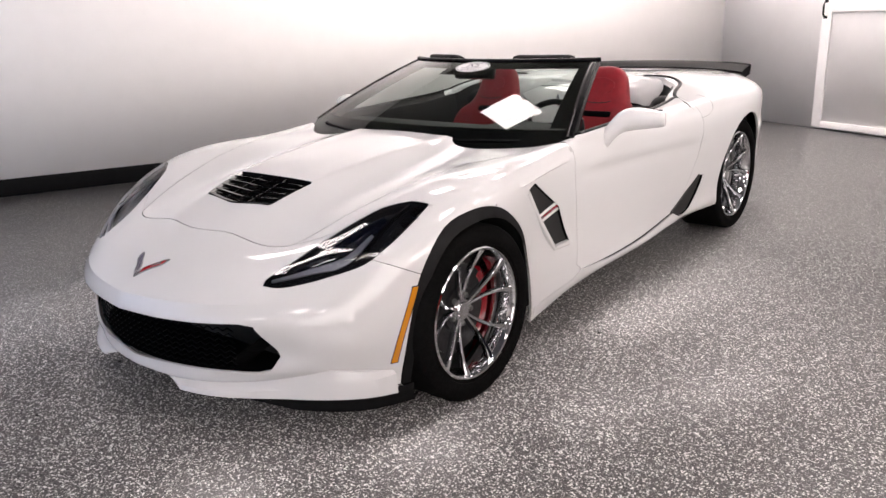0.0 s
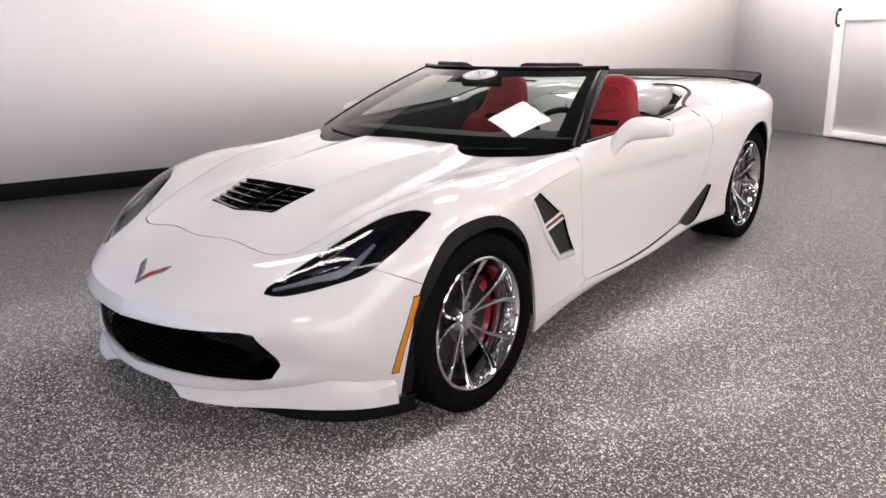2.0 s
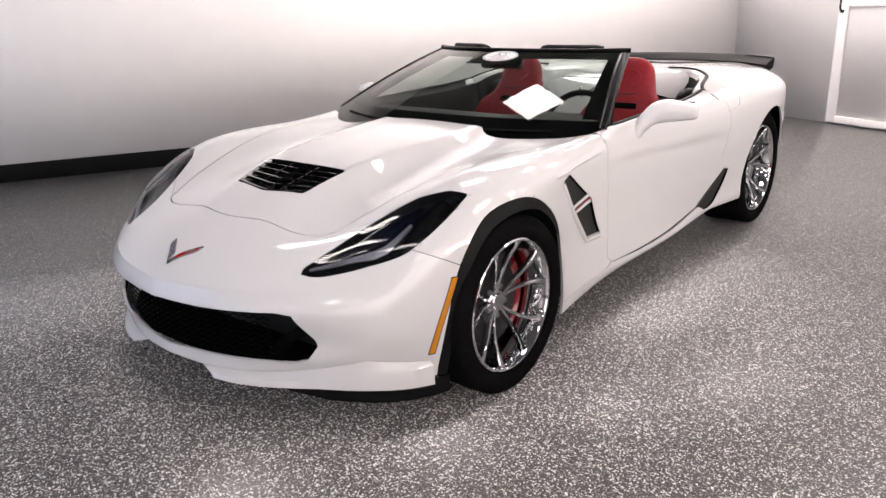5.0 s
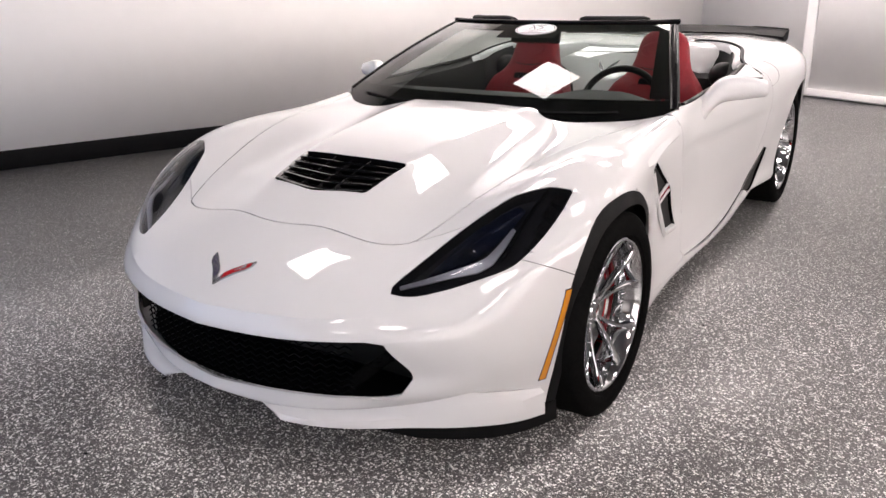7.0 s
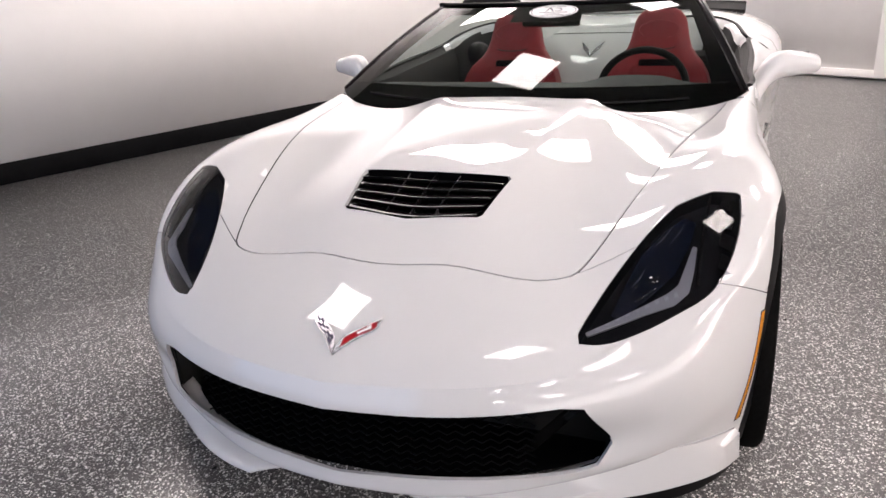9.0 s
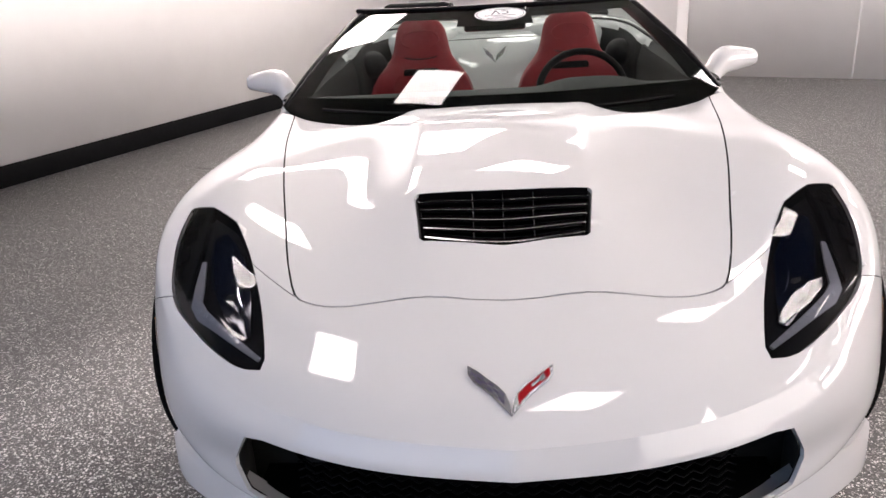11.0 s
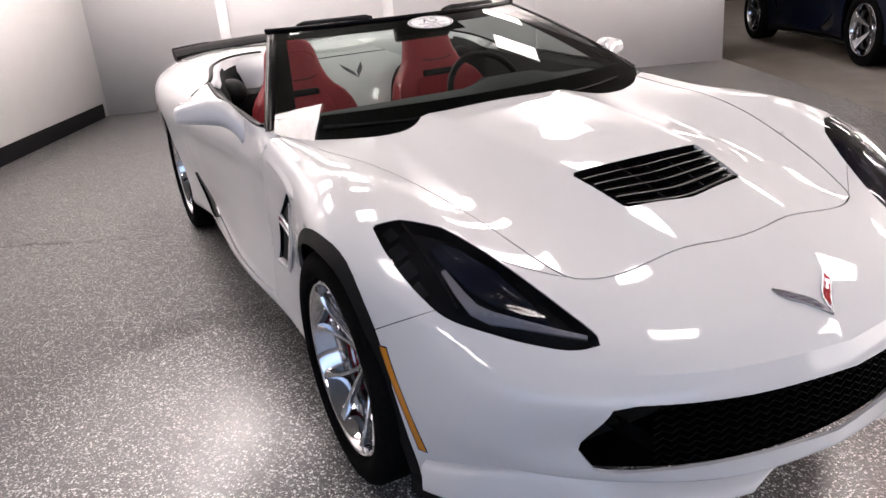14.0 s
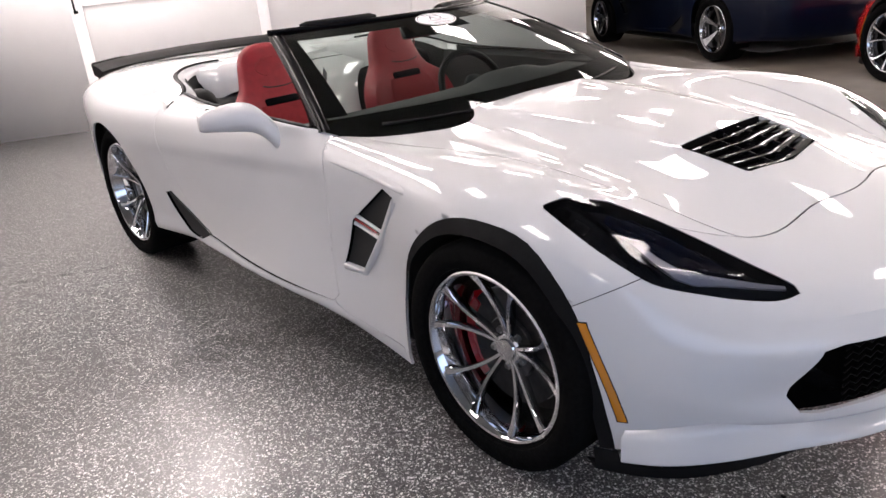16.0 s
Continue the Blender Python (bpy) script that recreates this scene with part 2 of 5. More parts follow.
def natural(knots, pts, u):
    """The smoothest cubic curve through pts, with even curvature across the knots."""
    k, p = np.asarray(knots, float), np.asarray(pts, float)
    if p.ndim == 1:
        p = p[:, None]
    n, h = len(k), np.diff(k)
    a, r = np.eye(n), np.zeros_like(p)
    for i in range(1, n - 1):
        a[i, i - 1 : i + 2] = h[i - 1], 2 * (h[i - 1] + h[i]), h[i]
        r[i] = 6 * ((p[i + 1] - p[i]) / h[i] - (p[i] - p[i - 1]) / h[i - 1])
    m = np.linalg.solve(a, r)
    u = np.atleast_1d(np.asarray(u, float))
    i = np.clip(np.searchsorted(k, u, "right") - 1, 0, n - 2)
    x0, x1, hh = (u - k[i])[:, None], (k[i + 1] - u)[:, None], h[i][:, None]
    return (m[i] * x1**3 + m[i + 1] * x0**3) / (6 * hh) + (p[i] / hh - m[i] * hh / 6) * x1 + (p[i + 1] / hh - m[i + 1] * hh / 6) * x0


# ---------------------------------------------------------------- the room
TURN = -25.7                       # the room's walls stand askew to the car
ROOM = pose(0, 0, 0, 0, 0, TURN)   # room axes: u along the back wall, v away from it
U_LEFT, V_BACK, U_END, H_ROOM = -4.24, 6.46, 2.70, 3.45


def room_box(name, u0, u1, v0, v1, z0, z1, material, label, category, kind="structure", bevel=0.0):
    ob = solid(name, new_box(u0, u1, v0, v1, z0, z1, bevel=bevel), material, label, category, kind)
    ob.matrix_world = ROOM
    return ob


room_box("floor", -4.9, 2.75, -7.2, 6.7, -0.1, 0.0, FLAKE, "grey epoxy floor strewn with pale flakes, glossy sealer", "floor")
room_box("floor_annex", 2.75, 12.2, -7.2, 14.2, -0.1, -0.004, CONCRETE, "worn brown concrete floor of the neighbouring bay", "floor")
LEAN = ROOM @ pose(U_LEFT + 0.02, 6.3, 0, 0, 0, -1.2)   # the long wall is a little out of square
wall_left = room_box("wall_left", -0.15, 0, -13.6, 0.3, 0, H_ROOM, WALL, "smooth white painted wall", "wall")
wall_left.matrix_world = LEAN
room_box("wall_back", U_LEFT - 0.15, U_END, V_BACK, V_BACK + 0.15, 0, H_ROOM, WALL, "white painted back wall", "wall")
room_box("wall_front", -4.9, 12.2, -7.35, -7.2, 0, H_ROOM, WALL, "white painted front wall", "wall")
room_box("window_1", -4.0, 3.4, -7.2, -7.19, 0.75, 2.95, DAYLIGHT, "frosted window with pale daylight behind it", "window")
room_box("wall_right", 12.2, 12.35, -7.2, 14.2, 0, H_ROOM, WALL, "far side wall of the bay", "wall")
room_box("wall_side", 8.2, 8.35, -7.2, 2.3, 0, H_ROOM, WALL, "white side wall behind an added light panel", "wall")
# two unseen glowing panels, added to light the left wall from the side
room_box("window_2", 8.19, 8.20, -5.6, 2.1, 0.2, 3.2, SIDE_FILL, "wide glowing panel added to light the left wall", "window")
room_box("window_3", 12.19, 12.20, 2.8, 13.4, 0.2, 3.2, BAY_FILL, "long glowing panel added to light the back half of the left wall", "window")
room_box("wall_annex", U_LEFT, 12.2, 14.2, 14.35, 0, H_ROOM, CONCRETE, "dark far wall of the bay", "wall")
room_box("ceiling", -4.9, 12.4, -7.4, 14.4, H_ROOM, H_ROOM + 0.1, CEILING, "dark grey painted ceiling between the light panels", "ceiling")
baseboard = room_box("baseboard", 0, 0.012, -13.4, 0.05, 0.0, 0.15, BASE_BLACK, "black vinyl baseboard along the white wall", "baseboard", bevel=0.003)
baseboard.matrix_world = LEAN


def ceiling_light(u, v, glowing, w=0.59, l=0.59):
    t = thing("ceiling_light", "bright flat white ceiling panel light", "ceiling light", "ceiling panel lights")
    t.matrix_world = ROOM @ pose(u, v, H_ROOM)
    bm = bmesh.new()
    for a in ((-w / 2 - 0.02, w / 2 + 0.02, -l / 2 - 0.02, -l / 2), (-w / 2 - 0.02, w / 2 + 0.02, l / 2, l / 2 + 0.02), (-w / 2 - 0.02, -w / 2, -l / 2, l / 2), (w / 2, w / 2 + 0.02, -l / 2, l / 2)):
        box(bm, *a, -0.03, -0.001)
    part("frame", bm, DOOR_WHITE, t)
    part("diffuser", new_box(-w / 2, w / 2, -l / 2, l / 2, -0.025, -0.015), glowing, t)
    return t


panel_glow = glow("ceiling_panel_light", (1.0, 0.885, 0.865), PANEL_GLOW)
for v in PANEL_V:
    for u in PANEL_U:
        if (v < V_BACK and v > -1.5) or u > U_END + 0.5:
            ceiling_light(u, v, panel_glow)
# the unseen panel at v = -5 is added to brighten the left wall
for u, v, w in ((-3.40, 3.30, 0.85), (-3.30, 5.35, 1.19), (-3.30, -5.00, 0.59)):
    ceiling_light(u, v, panel_glow, w=w, l=1.19)

# ---------------------------------------------------------------- the white car
# Axes: the nose points to -y, the driver's side is +x, the front axle stands at y = 0.
# Rings run from the middle of the nose, round the corner, along the flank to the middle of the tail.
STATIONS = (0, 0.30, 0.62, 0.95, 1.15, 1.50, 1.97, 2.33, 2.95, 3.55, 4.27, 4.72, 5.10, 5.50, 5.92)
RX = (  # half widths, ring by ring, from the shoulder down to the sill
    (0.00, 0.28, 0.55, 0.775, 0.855, 0.900, 0.850, 0.830, 0.855, 0.895, 0.936, 0.874, 0.720, 0.40, 0.00),
    (0.00, 0.28, 0.56, 0.790, 0.884, 0.940, 0.872, 0.860, 0.882, 0.918, 0.954, 0.889, 0.740, 0.42, 0.00),
    (0.00, 0.285, 0.595, 0.795, 0.876, 0.940, 0.866, 0.864, 0.878, 0.894, 0.949, 0.889, 0.750, 0.43, 0.00),
    (0.00, 0.285, 0.575, 0.770, 0.860, 0.940, 0.872, 0.885, 0.892, 0.880, 0.944, 0.879, 0.750, 0.43, 0.00),
    (0.00, 0.280, 0.560, 0.758, 0.856, 0.930, 0.872, 0.892, 0.902, 0.885, 0.934, 0.874, 0.740, 0.43, 0.00),
    (0.00, 0.275, 0.550, 0.765, 0.852, 0.925, 0.866, 0.872, 0.880, 0.868, 0.924, 0.864, 0.730, 0.42, 0.00),
)
RY = (
    (-0.839, -0.795, -0.665, -0.450, -0.305, 0, 0.45, 0.80, 1.40, 2.00, 2.71, 3.15, 3.46, 3.59, 3.62),
    (-0.861, -0.820, -0.700, -0.490, -0.312, 0, 0.45, 0.80, 1.40, 2.00, 2.71, 3.15, 3.48, 3.61, 3.64),
    (-0.850, -0.805, -0.655, -0.500, -0.345, 0, 0.45, 0.80, 1.40, 2.00, 2.71, 3.15, 3.48, 3.61, 3.64),
    (-0.832, -0.790, -0.672, -0.500, -0.366, 0, 0.43, 0.80, 1.40, 2.00, 2.71, 3.15, 3.46, 3.58, 3.61),
    (-0.836, -0.786, -0.655, -0.498, -0.364, 0, 0.42, 0.80, 1.40, 1.98, 2.71, 3.15, 3.44, 3.55, 3.58),
    (-0.816, -0.764, -0.632, -0.498, -0.360, 0, 0.408, 0.80, 1.40, 1.94, 2.71, 3.15, 3.42, 3.53, 3.56),
)
RZ = (
    (0.492, 0.497, 0.510, 0.570, 0.640, 0.735, 0.760, 0.790, 0.800, 0.805, 0.815, 0.815, 0.83, 0.87, 0.88),
    (0.434, 0.438, 0.444, 0.470, 0.500, 0.600, 0.630, 0.640, 0.640, 0.630, 0.62, 0.65, 0.70, 0.73, 0.74),
    (0.345, 0.342, 0.337, 0.355, 0.380, 0.420, 0.450, 0.460, 0.450, 0.440, 0.45, 0.48, 0.52, 0.52, 0.52),
    (0.257, 0.262, 0.271, 0.280, 0.280, 0.300, 0.290, 0.300, 0.300, 0.310, 0.33, 0.36, 0.38, 0.36, 0.36),
    (0.220, 0.213, 0.238, 0.246, 0.242, 0.200, 0.185, 0.235, 0.247, 0.256, 0.25, 0.27, 0.28, 0.26, 0.26),
    (0.206, 0.200, 0.212, 0.202, 0.184, 0.150, 0.142, 0.203, 0.222, 0.234, 0.22, 0.24, 0.25, 0.23, 0.23),
)
RING = [np.array(list(zip(RX[k], RY[k], RZ[k]))) for k in range(6)]
S_CORNER, S_COWL, S_DOOR, S_TAIL = 1.05, 2.33, 3.55, 5.10
N_NOSE, N_FEND, N_DOOR, N_HAUNCH, N_REAR = 40, 54, 34, 50, 24


def side_s():
    return np.concatenate([np.linspace(0, S_CORNER, N_NOSE + 1)[:-1], np.linspace(S_CORNER, S_COWL, N_FEND + 1)[:-1],
                           np.linspace(S_COWL, S_DOOR, N_DOOR + 1)[:-1], np.linspace(S_DOOR, S_TAIL, N_HAUNCH + 1)[:-1], np.linspace(S_TAIL, STATIONS[-1], N_REAR + 1)])


SS = side_s()
RINGS = [natural(STATIONS, RING[k], SS) for k in range(6)]
I_CORNER, I_COWL, I_DOOR, I_TAIL = N_NOSE, N_NOSE + N_FEND, N_NOSE + N_FEND + N_DOOR, N_NOSE + N_FEND + N_DOOR + N_HAUNCH


# lengthwise curves of the bonnet and wings, from the nose edge to the cowl
def at_ring(s):
    return tuple(natural(STATIONS, RING[0], [s])[0])


HOOD_F = (0, 0.24, 0.46, 0.66, 0.85)
HOOD_COLS = (
    (at_ring(0), (0, -0.788, 0.532), (0, -0.744, 0.557), (0, -0.70, 0.578), (0, -0.62, 0.612), (0, -0.55, 0.639), (0, -0.32, 0.7135), (0, -0.13, 0.762), (0, 0.20, 0.812), (0, 0.45, 0.834), (0, 0.64, 0.842)),
    (at_ring(0.24), (0.215, -0.74, 0.549), (0.213, -0.69, 0.5735), (0.21, -0.64, 0.5955), (0.205, -0.57, 0.624), (0.20, -0.50, 0.650), (0.20, -0.32, 0.712), (0.222, -0.13, 0.760), (0.25, 0.20, 0.803), (0.27, 0.45, 0.823), (0.28, 0.64, 0.833)),
    (at_ring(0.46), (0.41, -0.69, 0.547), (0.412, -0.645, 0.570), (0.415, -0.60, 0.591), (0.418, -0.54, 0.617), (0.42, -0.48, 0.633), (0.42, -0.32, 0.680), (0.42, -0.13, 0.719), (0.42, 0.20, 0.771), (0.42, 0.45, 0.801), (0.42, 0.655, 0.817)),
    (at_ring(0.66), (0.565, -0.60, 0.560), (0.57, -0.52, 0.598), (0.58, -0.42, 0.646), (0.60, -0.28, 0.707), (0.615, -0.11, 0.755), (0.63, 0.20, 0.794), (0.62, 0.45, 0.802), (0.60, 0.69, 0.808)),
    (at_ring(0.85), (0.695, -0.49, 0.595), (0.70, -0.42, 0.636), (0.71, -0.33, 0.683), (0.725, -0.20, 0.743), (0.735, -0.06, 0.783), (0.745, 0.20, 0.806), (0.735, 0.45, 0.803), (0.735, 0.75, 0.812)),
)


def make_front():
    side = RINGS[0][I_CORNER:I_COWL + 1]
    y0, y1 = side[0][1], side[-1][1]
    g = (side[:, 1] - y0) / (y1 - y0)
    lines = []
    for c in HOOD_COLS:
        c = np.array(c)
        lines.append(natural(c[:, 1], c, c[0, 1] + g * (c[-1, 1] - c[0, 1])))
    lines.append(side)
    lines.append(RINGS[1][I_CORNER:I_COWL + 1])
    lines = np.array(lines)
    fs = SS[:N_NOSE + 1]
    half = HOOD_F + (S_CORNER, S_CORNER + 0.14)
    knots = tuple(-k for k in half[:0:-1]) + half
    grid = np.empty((len(fs), len(g), 3))
    for j in range(len(g)):
        ctrl = np.vstack([lines[:0:-1, j] * (-1, 1, 1), lines[:, j]])
        grid[:, j] = natural(knots, ctrl, fs)
    fix = RINGS[0][:N_NOSE + 1] - grid[:, 0]
    grid += fix[:, None, :] * ((1 - g) ** 6)[None, :, None]
    # a soft ridge along each side of the raised middle, from the vent back to the screen
    ridge = int(np.argmin(abs(fs - 0.24)))
    for k, h in ((-2, 0.0012), (-1, 0.0027), (0, 0.0050), (1, 0.0020), (2, 0.0005)):
        y = grid[ridge + k, :, 1]
        grid[ridge + k, :, 2] += h * np.clip((y + 0.40) / 0.25, 0, 1)
    grid[-1] = side
    grid[0, :, 0] = 0
    return grid, lines[4]


FRONT, CREST = make_front()

# the door's top edge, and the rim of the cockpit behind it
BELT = np.array(((0.735, 0.75, 0.812), (0.80, 0.86, 0.838), (0.815, 1.10, 0.848), (0.812, 1.50, 0.858), (0.80, 1.80, 0.868), (0.785, 2.0, 0.885)))
TAIL_COLS = (
    ((0.785, 2.00, 0.885), (0.79, 2.25, 0.905), (0.81, 2.70, 0.905), (0.79, 3.05, 0.895), (0.72, 3.30, 0.885), (0.64, 3.49, 0.86)),
    ((0.70, 2.26, 0.938), (0.69, 2.45, 0.945), (0.68, 2.75, 0.940), (0.65, 3.05, 0.925), (0.59, 3.35, 0.905), (0.50, 3.56, 0.87)),
    ((0.45, 2.38, 0.958), (0.45, 2.55, 0.962), (0.44, 2.80, 0.955), (0.41, 3.05, 0.940), (0.36, 3.40, 0.912), (0.29, 3.605, 0.876)),
    ((0.00, 2.33, 0.925), (0.00, 2.55, 0.935), (0.00, 2.80, 0.940), (0.00, 3.05, 0.930), (0.00, 3.40, 0.905), (0.00, 3.62, 0.880)),
)


def make_tail():
    side = RINGS[0][I_DOOR:I_TAIL + 1]
    y0, y1 = side[0][1], side[-1][1]
    g = (side[:, 1] - y0) / (y1 - y0)
    lines = [RINGS[1][I_DOOR:I_TAIL + 1], side]
    for c in TAIL_COLS:
        c = np.array(c)
        lines.append(natural(c[:, 1], c, c[0, 1] + g * (c[-1, 1] - c[0, 1])))
    lines = np.array(lines)
    fs = SS[I_TAIL:]
    knots = (S_TAIL - 0.14, S_TAIL, 5.25, 5.45, 5.70, 5.92, 6.14)
    grid = np.empty((len(fs), len(g), 3))
    for j in range(len(g)):
        ctrl = np.vstack([lines[:, j], lines[-2, j] * (-1, 1, 1)])
        grid[:, j] = crom(knots, ctrl, fs)
    fix = RINGS[0][I_TAIL:] - grid[:, -1]
    grid += fix[:, None, :] * (g ** 6)[None, :, None]
    grid[0] = side
    grid[-1, :, 0] = 0
    return grid, lines[2]


TAIL, HAUNCH = make_tail()


def make_side():
    """The flank from the shoulder down, smooth into the wing tops, creased along the nose edge."""
    n = len(SS)
    above = RINGS[0] + (RINGS[0] - RINGS[1]) * 0.6
    above[I_CORNER:I_COWL + 1] = CREST
    above[I_DOOR:I_TAIL + 1] = HAUNCH
    belt = natural(BELT[:, 1], BELT, RINGS[0][I_COWL:I_DOOR + 1][:, 1])
    belt[:, 1] = RINGS[0][I_COWL:I_DOOR + 1][:, 1]
    above[I_COWL:I_DOOR + 1] = belt
    for i in range(I_CORNER):
        w = min(1.0, max(0.0, (RINGS[0][i][0] - 0.46) / 0.25))
        w = w * w * (3 - 2 * w)
        line = FRONT[i]
        j = int(np.argmin(abs(np.linalg.norm(line - line[0], axis=1) - 0.09)))
        above[i] = above[i] * (1 - w) + line[j] * w
    v = np.concatenate([np.linspace(0, 1, 11)[:-1], np.linspace(1, 2, 9)[:-1], np.linspace(2, 3, 9)[:-1], np.linspace(3, 4, 19)[:-1], np.linspace(4, 5, 7)])
    grid = np.empty((n, len(v), 3))
    for i in range(n):
        ctrl = np.vstack([above[i]] + [RINGS[k][i] for k in range(6)])
        d = np.linalg.norm(np.diff(ctrl, axis=0), axis=1)
        kn = np.concatenate([[0], np.cumsum(np.maximum(d, 1e-3) ** 0.75)])
        u = np.interp(v + 1, np.arange(7), kn)
        grid[i] = crom(kn, ctrl, u)
        y = RINGS[3][i][1]
        # the door is drawn in a little below a crease that runs back from the wing vent
        lean = min(1.0, max(0.0, (y - 0.76) / 0.25)) * min(1.0, max(0.0, (2.16 - y) / 0.25))
        crease = 0.715 - 0.035 * (y - 0.8)
        if i < I_DOOR + 10 and lean > 0:
            for p in grid[i]:
                if crease - 0.24 < p[2] < crease:
                    p[0] -= lean * min(0.32 * (crease - p[2]), 0.06 * (p[2] - crease + 0.24))
    return grid, belt


SIDE, BELT_LINE = make_side()


def make_door_top():
    v = np.linspace(0, 1, 7)
    grid = np.empty((N_DOOR + 1, len(v), 3))
    for i in range(N_DOOR + 1):
        ctrl = np.vstack([RINGS[1][I_COWL + i], RINGS[0][I_COWL + i], BELT_LINE[i], BELT_LINE[i] + (-0.02, 0, -0.004)])
        d = np.linalg.norm(np.diff(ctrl, axis=0), axis=1)
        kn = np.concatenate([[0], np.cumsum(np.maximum(d, 1e-3) ** 0.75)])
        grid[i] = crom(kn, ctrl, kn[1] + v * (kn[2] - kn[1]))
    return grid


def shell():
    """The half body as one welded sheet."""
    bm = bmesh.new()
    for grid in (FRONT, SIDE, make_door_top(), TAIL):
        grid_faces(bm, [[bm.verts.new(p) for p in row] for row in grid])
    bmesh.ops.remove_doubles(bm, verts=bm.verts, dist=0.0004)
    bmesh.ops.recalc_face_normals(bm, faces=bm.faces)
    up = sum((f.normal.z * f.calc_area() for f in bm.faces if f.calc_center_median().z > 0.7), 0.0)
    if up < 0:
        bmesh.ops.reverse_faces(bm, faces=bm.faces)
    return bm


def cut(bm, outline, axes, keep=lambda c: True):
    """Cut the sheet along a closed outline, seen along the axis that axes leaves out; returns the faces inside."""
    a, b = axes
    pts = [Vector((p[0], p[1])) for p in outline]
    n = len(pts)
    lo = Vector((min(p.x for p in pts) - 0.01, min(p.y for p in pts) - 0.01))
    hi = Vector((max(p.x for p in pts) + 0.01, max(p.y for p in pts) + 0.01))

    def near(f, q0, q1):
        xs = [v.co[a] for v in f.verts]
        ys = [v.co[b] for v in f.verts]
        return max(xs) >= q0.x and min(xs) <= q1.x and max(ys) >= q0.y and min(ys) <= q1.y

    pool = [f for f in bm.faces if near(f, lo, hi) and keep(f.calc_center_median())]
    for i in range(n):
        p, q = pts[i], pts[(i + 1) % n]
        if (q - p).length < 1e-6:
            continue
        s0 = Vector((min(p.x, q.x) - 1e-4, min(p.y, q.y) - 1e-4))
        s1 = Vector((max(p.x, q.x) + 1e-4, max(p.y, q.y) + 1e-4))
        fs = [f for f in pool if f.is_valid and near(f, s0, s1)]
        if not fs:
            continue
        co, no = Vector((0, 0, 0)), Vector((0, 0, 0))
        co[a], co[b] = p.x, p.y
        no[a], no[b] = q.y - p.y, p.x - q.x
        geom = fs + list({e for f in fs for e in f.edges}) + list({v for f in fs for v in f.verts})
        r = bmesh.ops.bisect_plane(bm, geom=geom, dist=1e-6, plane_co=co, plane_no=no)
        pool = [f for f in pool if f.is_valid] + [g for g in r["geom"] if isinstance(g, bmesh.types.BMFace)]
        pool = list(set(pool))

    def inside(x, y):
        odd = False
        for i in range(n):
            p, q = pts[i], pts[i - 1]
            if (p.y > y) != (q.y > y) and x < (q.x - p.x) * (y - p.y) / (q.y - p.y) + p.x:
                odd = not odd
        return odd

    return [f for f in pool if f.is_valid and inside(f.calc_center_median()[a], f.calc_center_median()[b])]


def rounded(pts, n=6, closed=True, sharp=()):
    """The outline pts as a smooth curve; points named in sharp stay corners."""
    if not sharp:
        p = np.array(list(pts) + list(pts[:1]) if closed else pts, float)
        k = np.concatenate([[0], np.cumsum(np.linalg.norm(np.diff(p, axis=0), axis=1) ** 0.5)])
        if closed:
            L = k[-1]
            p = np.vstack([p[:-1], p[:-1], p[:-1], p[:1]])
            k = np.concatenate([k[:-1] - L, k[:-1], k[:-1] + L, [2 * L]])
            return [tuple(q) for q in crom(k, p, np.linspace(0, L, n * len(pts) + 1)[:-1])]
        return [tuple(q) for q in crom(k, p, np.linspace(0, k[-1], n * (len(pts) - 1) + 1))]
    out = []
    m = len(pts)
    for a, b in zip(sharp, list(sharp[1:]) + [sharp[0] + m]):
        run = [pts[i % m] for i in range(a, b + 1)]
        out += (rounded(run, n, False) if len(run) > 2 else run)[:-1]
    return out


def circle(y, z, r, n=40):
    return [(y + r * math.cos(2 * math.pi * i / n), z + r * math.sin(2 * math.pi * i / n)) for i in range(n)]


XY, YZ, XZ = (0, 1), (1, 2), (0, 2)
R_F, R_R = 0.327, 0.340
WHEEL_F, WHEEL_R = Vector((0.792, 0, R_F)), Vector((0.764, 2.71, R_R))

HOOD_LINE = rounded([(0.0, -0.529), (0.075, -0.523), (0.18, -0.506), (0.283, -0.506), (0.352, -0.506), (0.409, -0.496), (0.451, -0.476), (0.473, -0.458), (0.510, -0.36), (0.555, -0.18), (0.606, 0.03), (0.66, 0.28), (0.70, 0.48), (0.738, 0.72)], 3, False)
HOOD_OUT = [(-0.1, 1.2), (-0.1, -0.529)] + HOOD_LINE + [(0.745, 0.77), (0.745, 1.2)]
COWL_OUT = rounded([(0.25, 0.74), (0.30, 0.655), (0.36, 0.585), (0.42, 0.560), (0.50, 0.570), (0.60, 0.625), (0.69, 0.705), (0.745, 0.765)], 4, False) + [(0.745, 1.0), (0.25, 1.0)]
VENT_OUT = [(-0.1, -0.116), (0.0, -0.116), (0.215, -0.130), (0.222, -0.140), (0.197, -0.315), (0.188, -0.325), (0.0, -0.350), (-0.1, -0.350)]
LAMP_OUT = rounded([(0.518, -0.632), (0.571, -0.611), (0.643, -0.556), (0.698, -0.503), (0.762, -0.432), (0.786, -0.392), (0.807, -0.318), (0.818, -0.226), (0.812, -0.136), (0.804, -0.130), (0.747, -0.148), (0.668, -0.217), (0.612, -0.320), (0.564, -0.436), (0.531, -0.538), (0.512, -0.614)], 3, True, (0, 8, 9, 10, 11, 15))
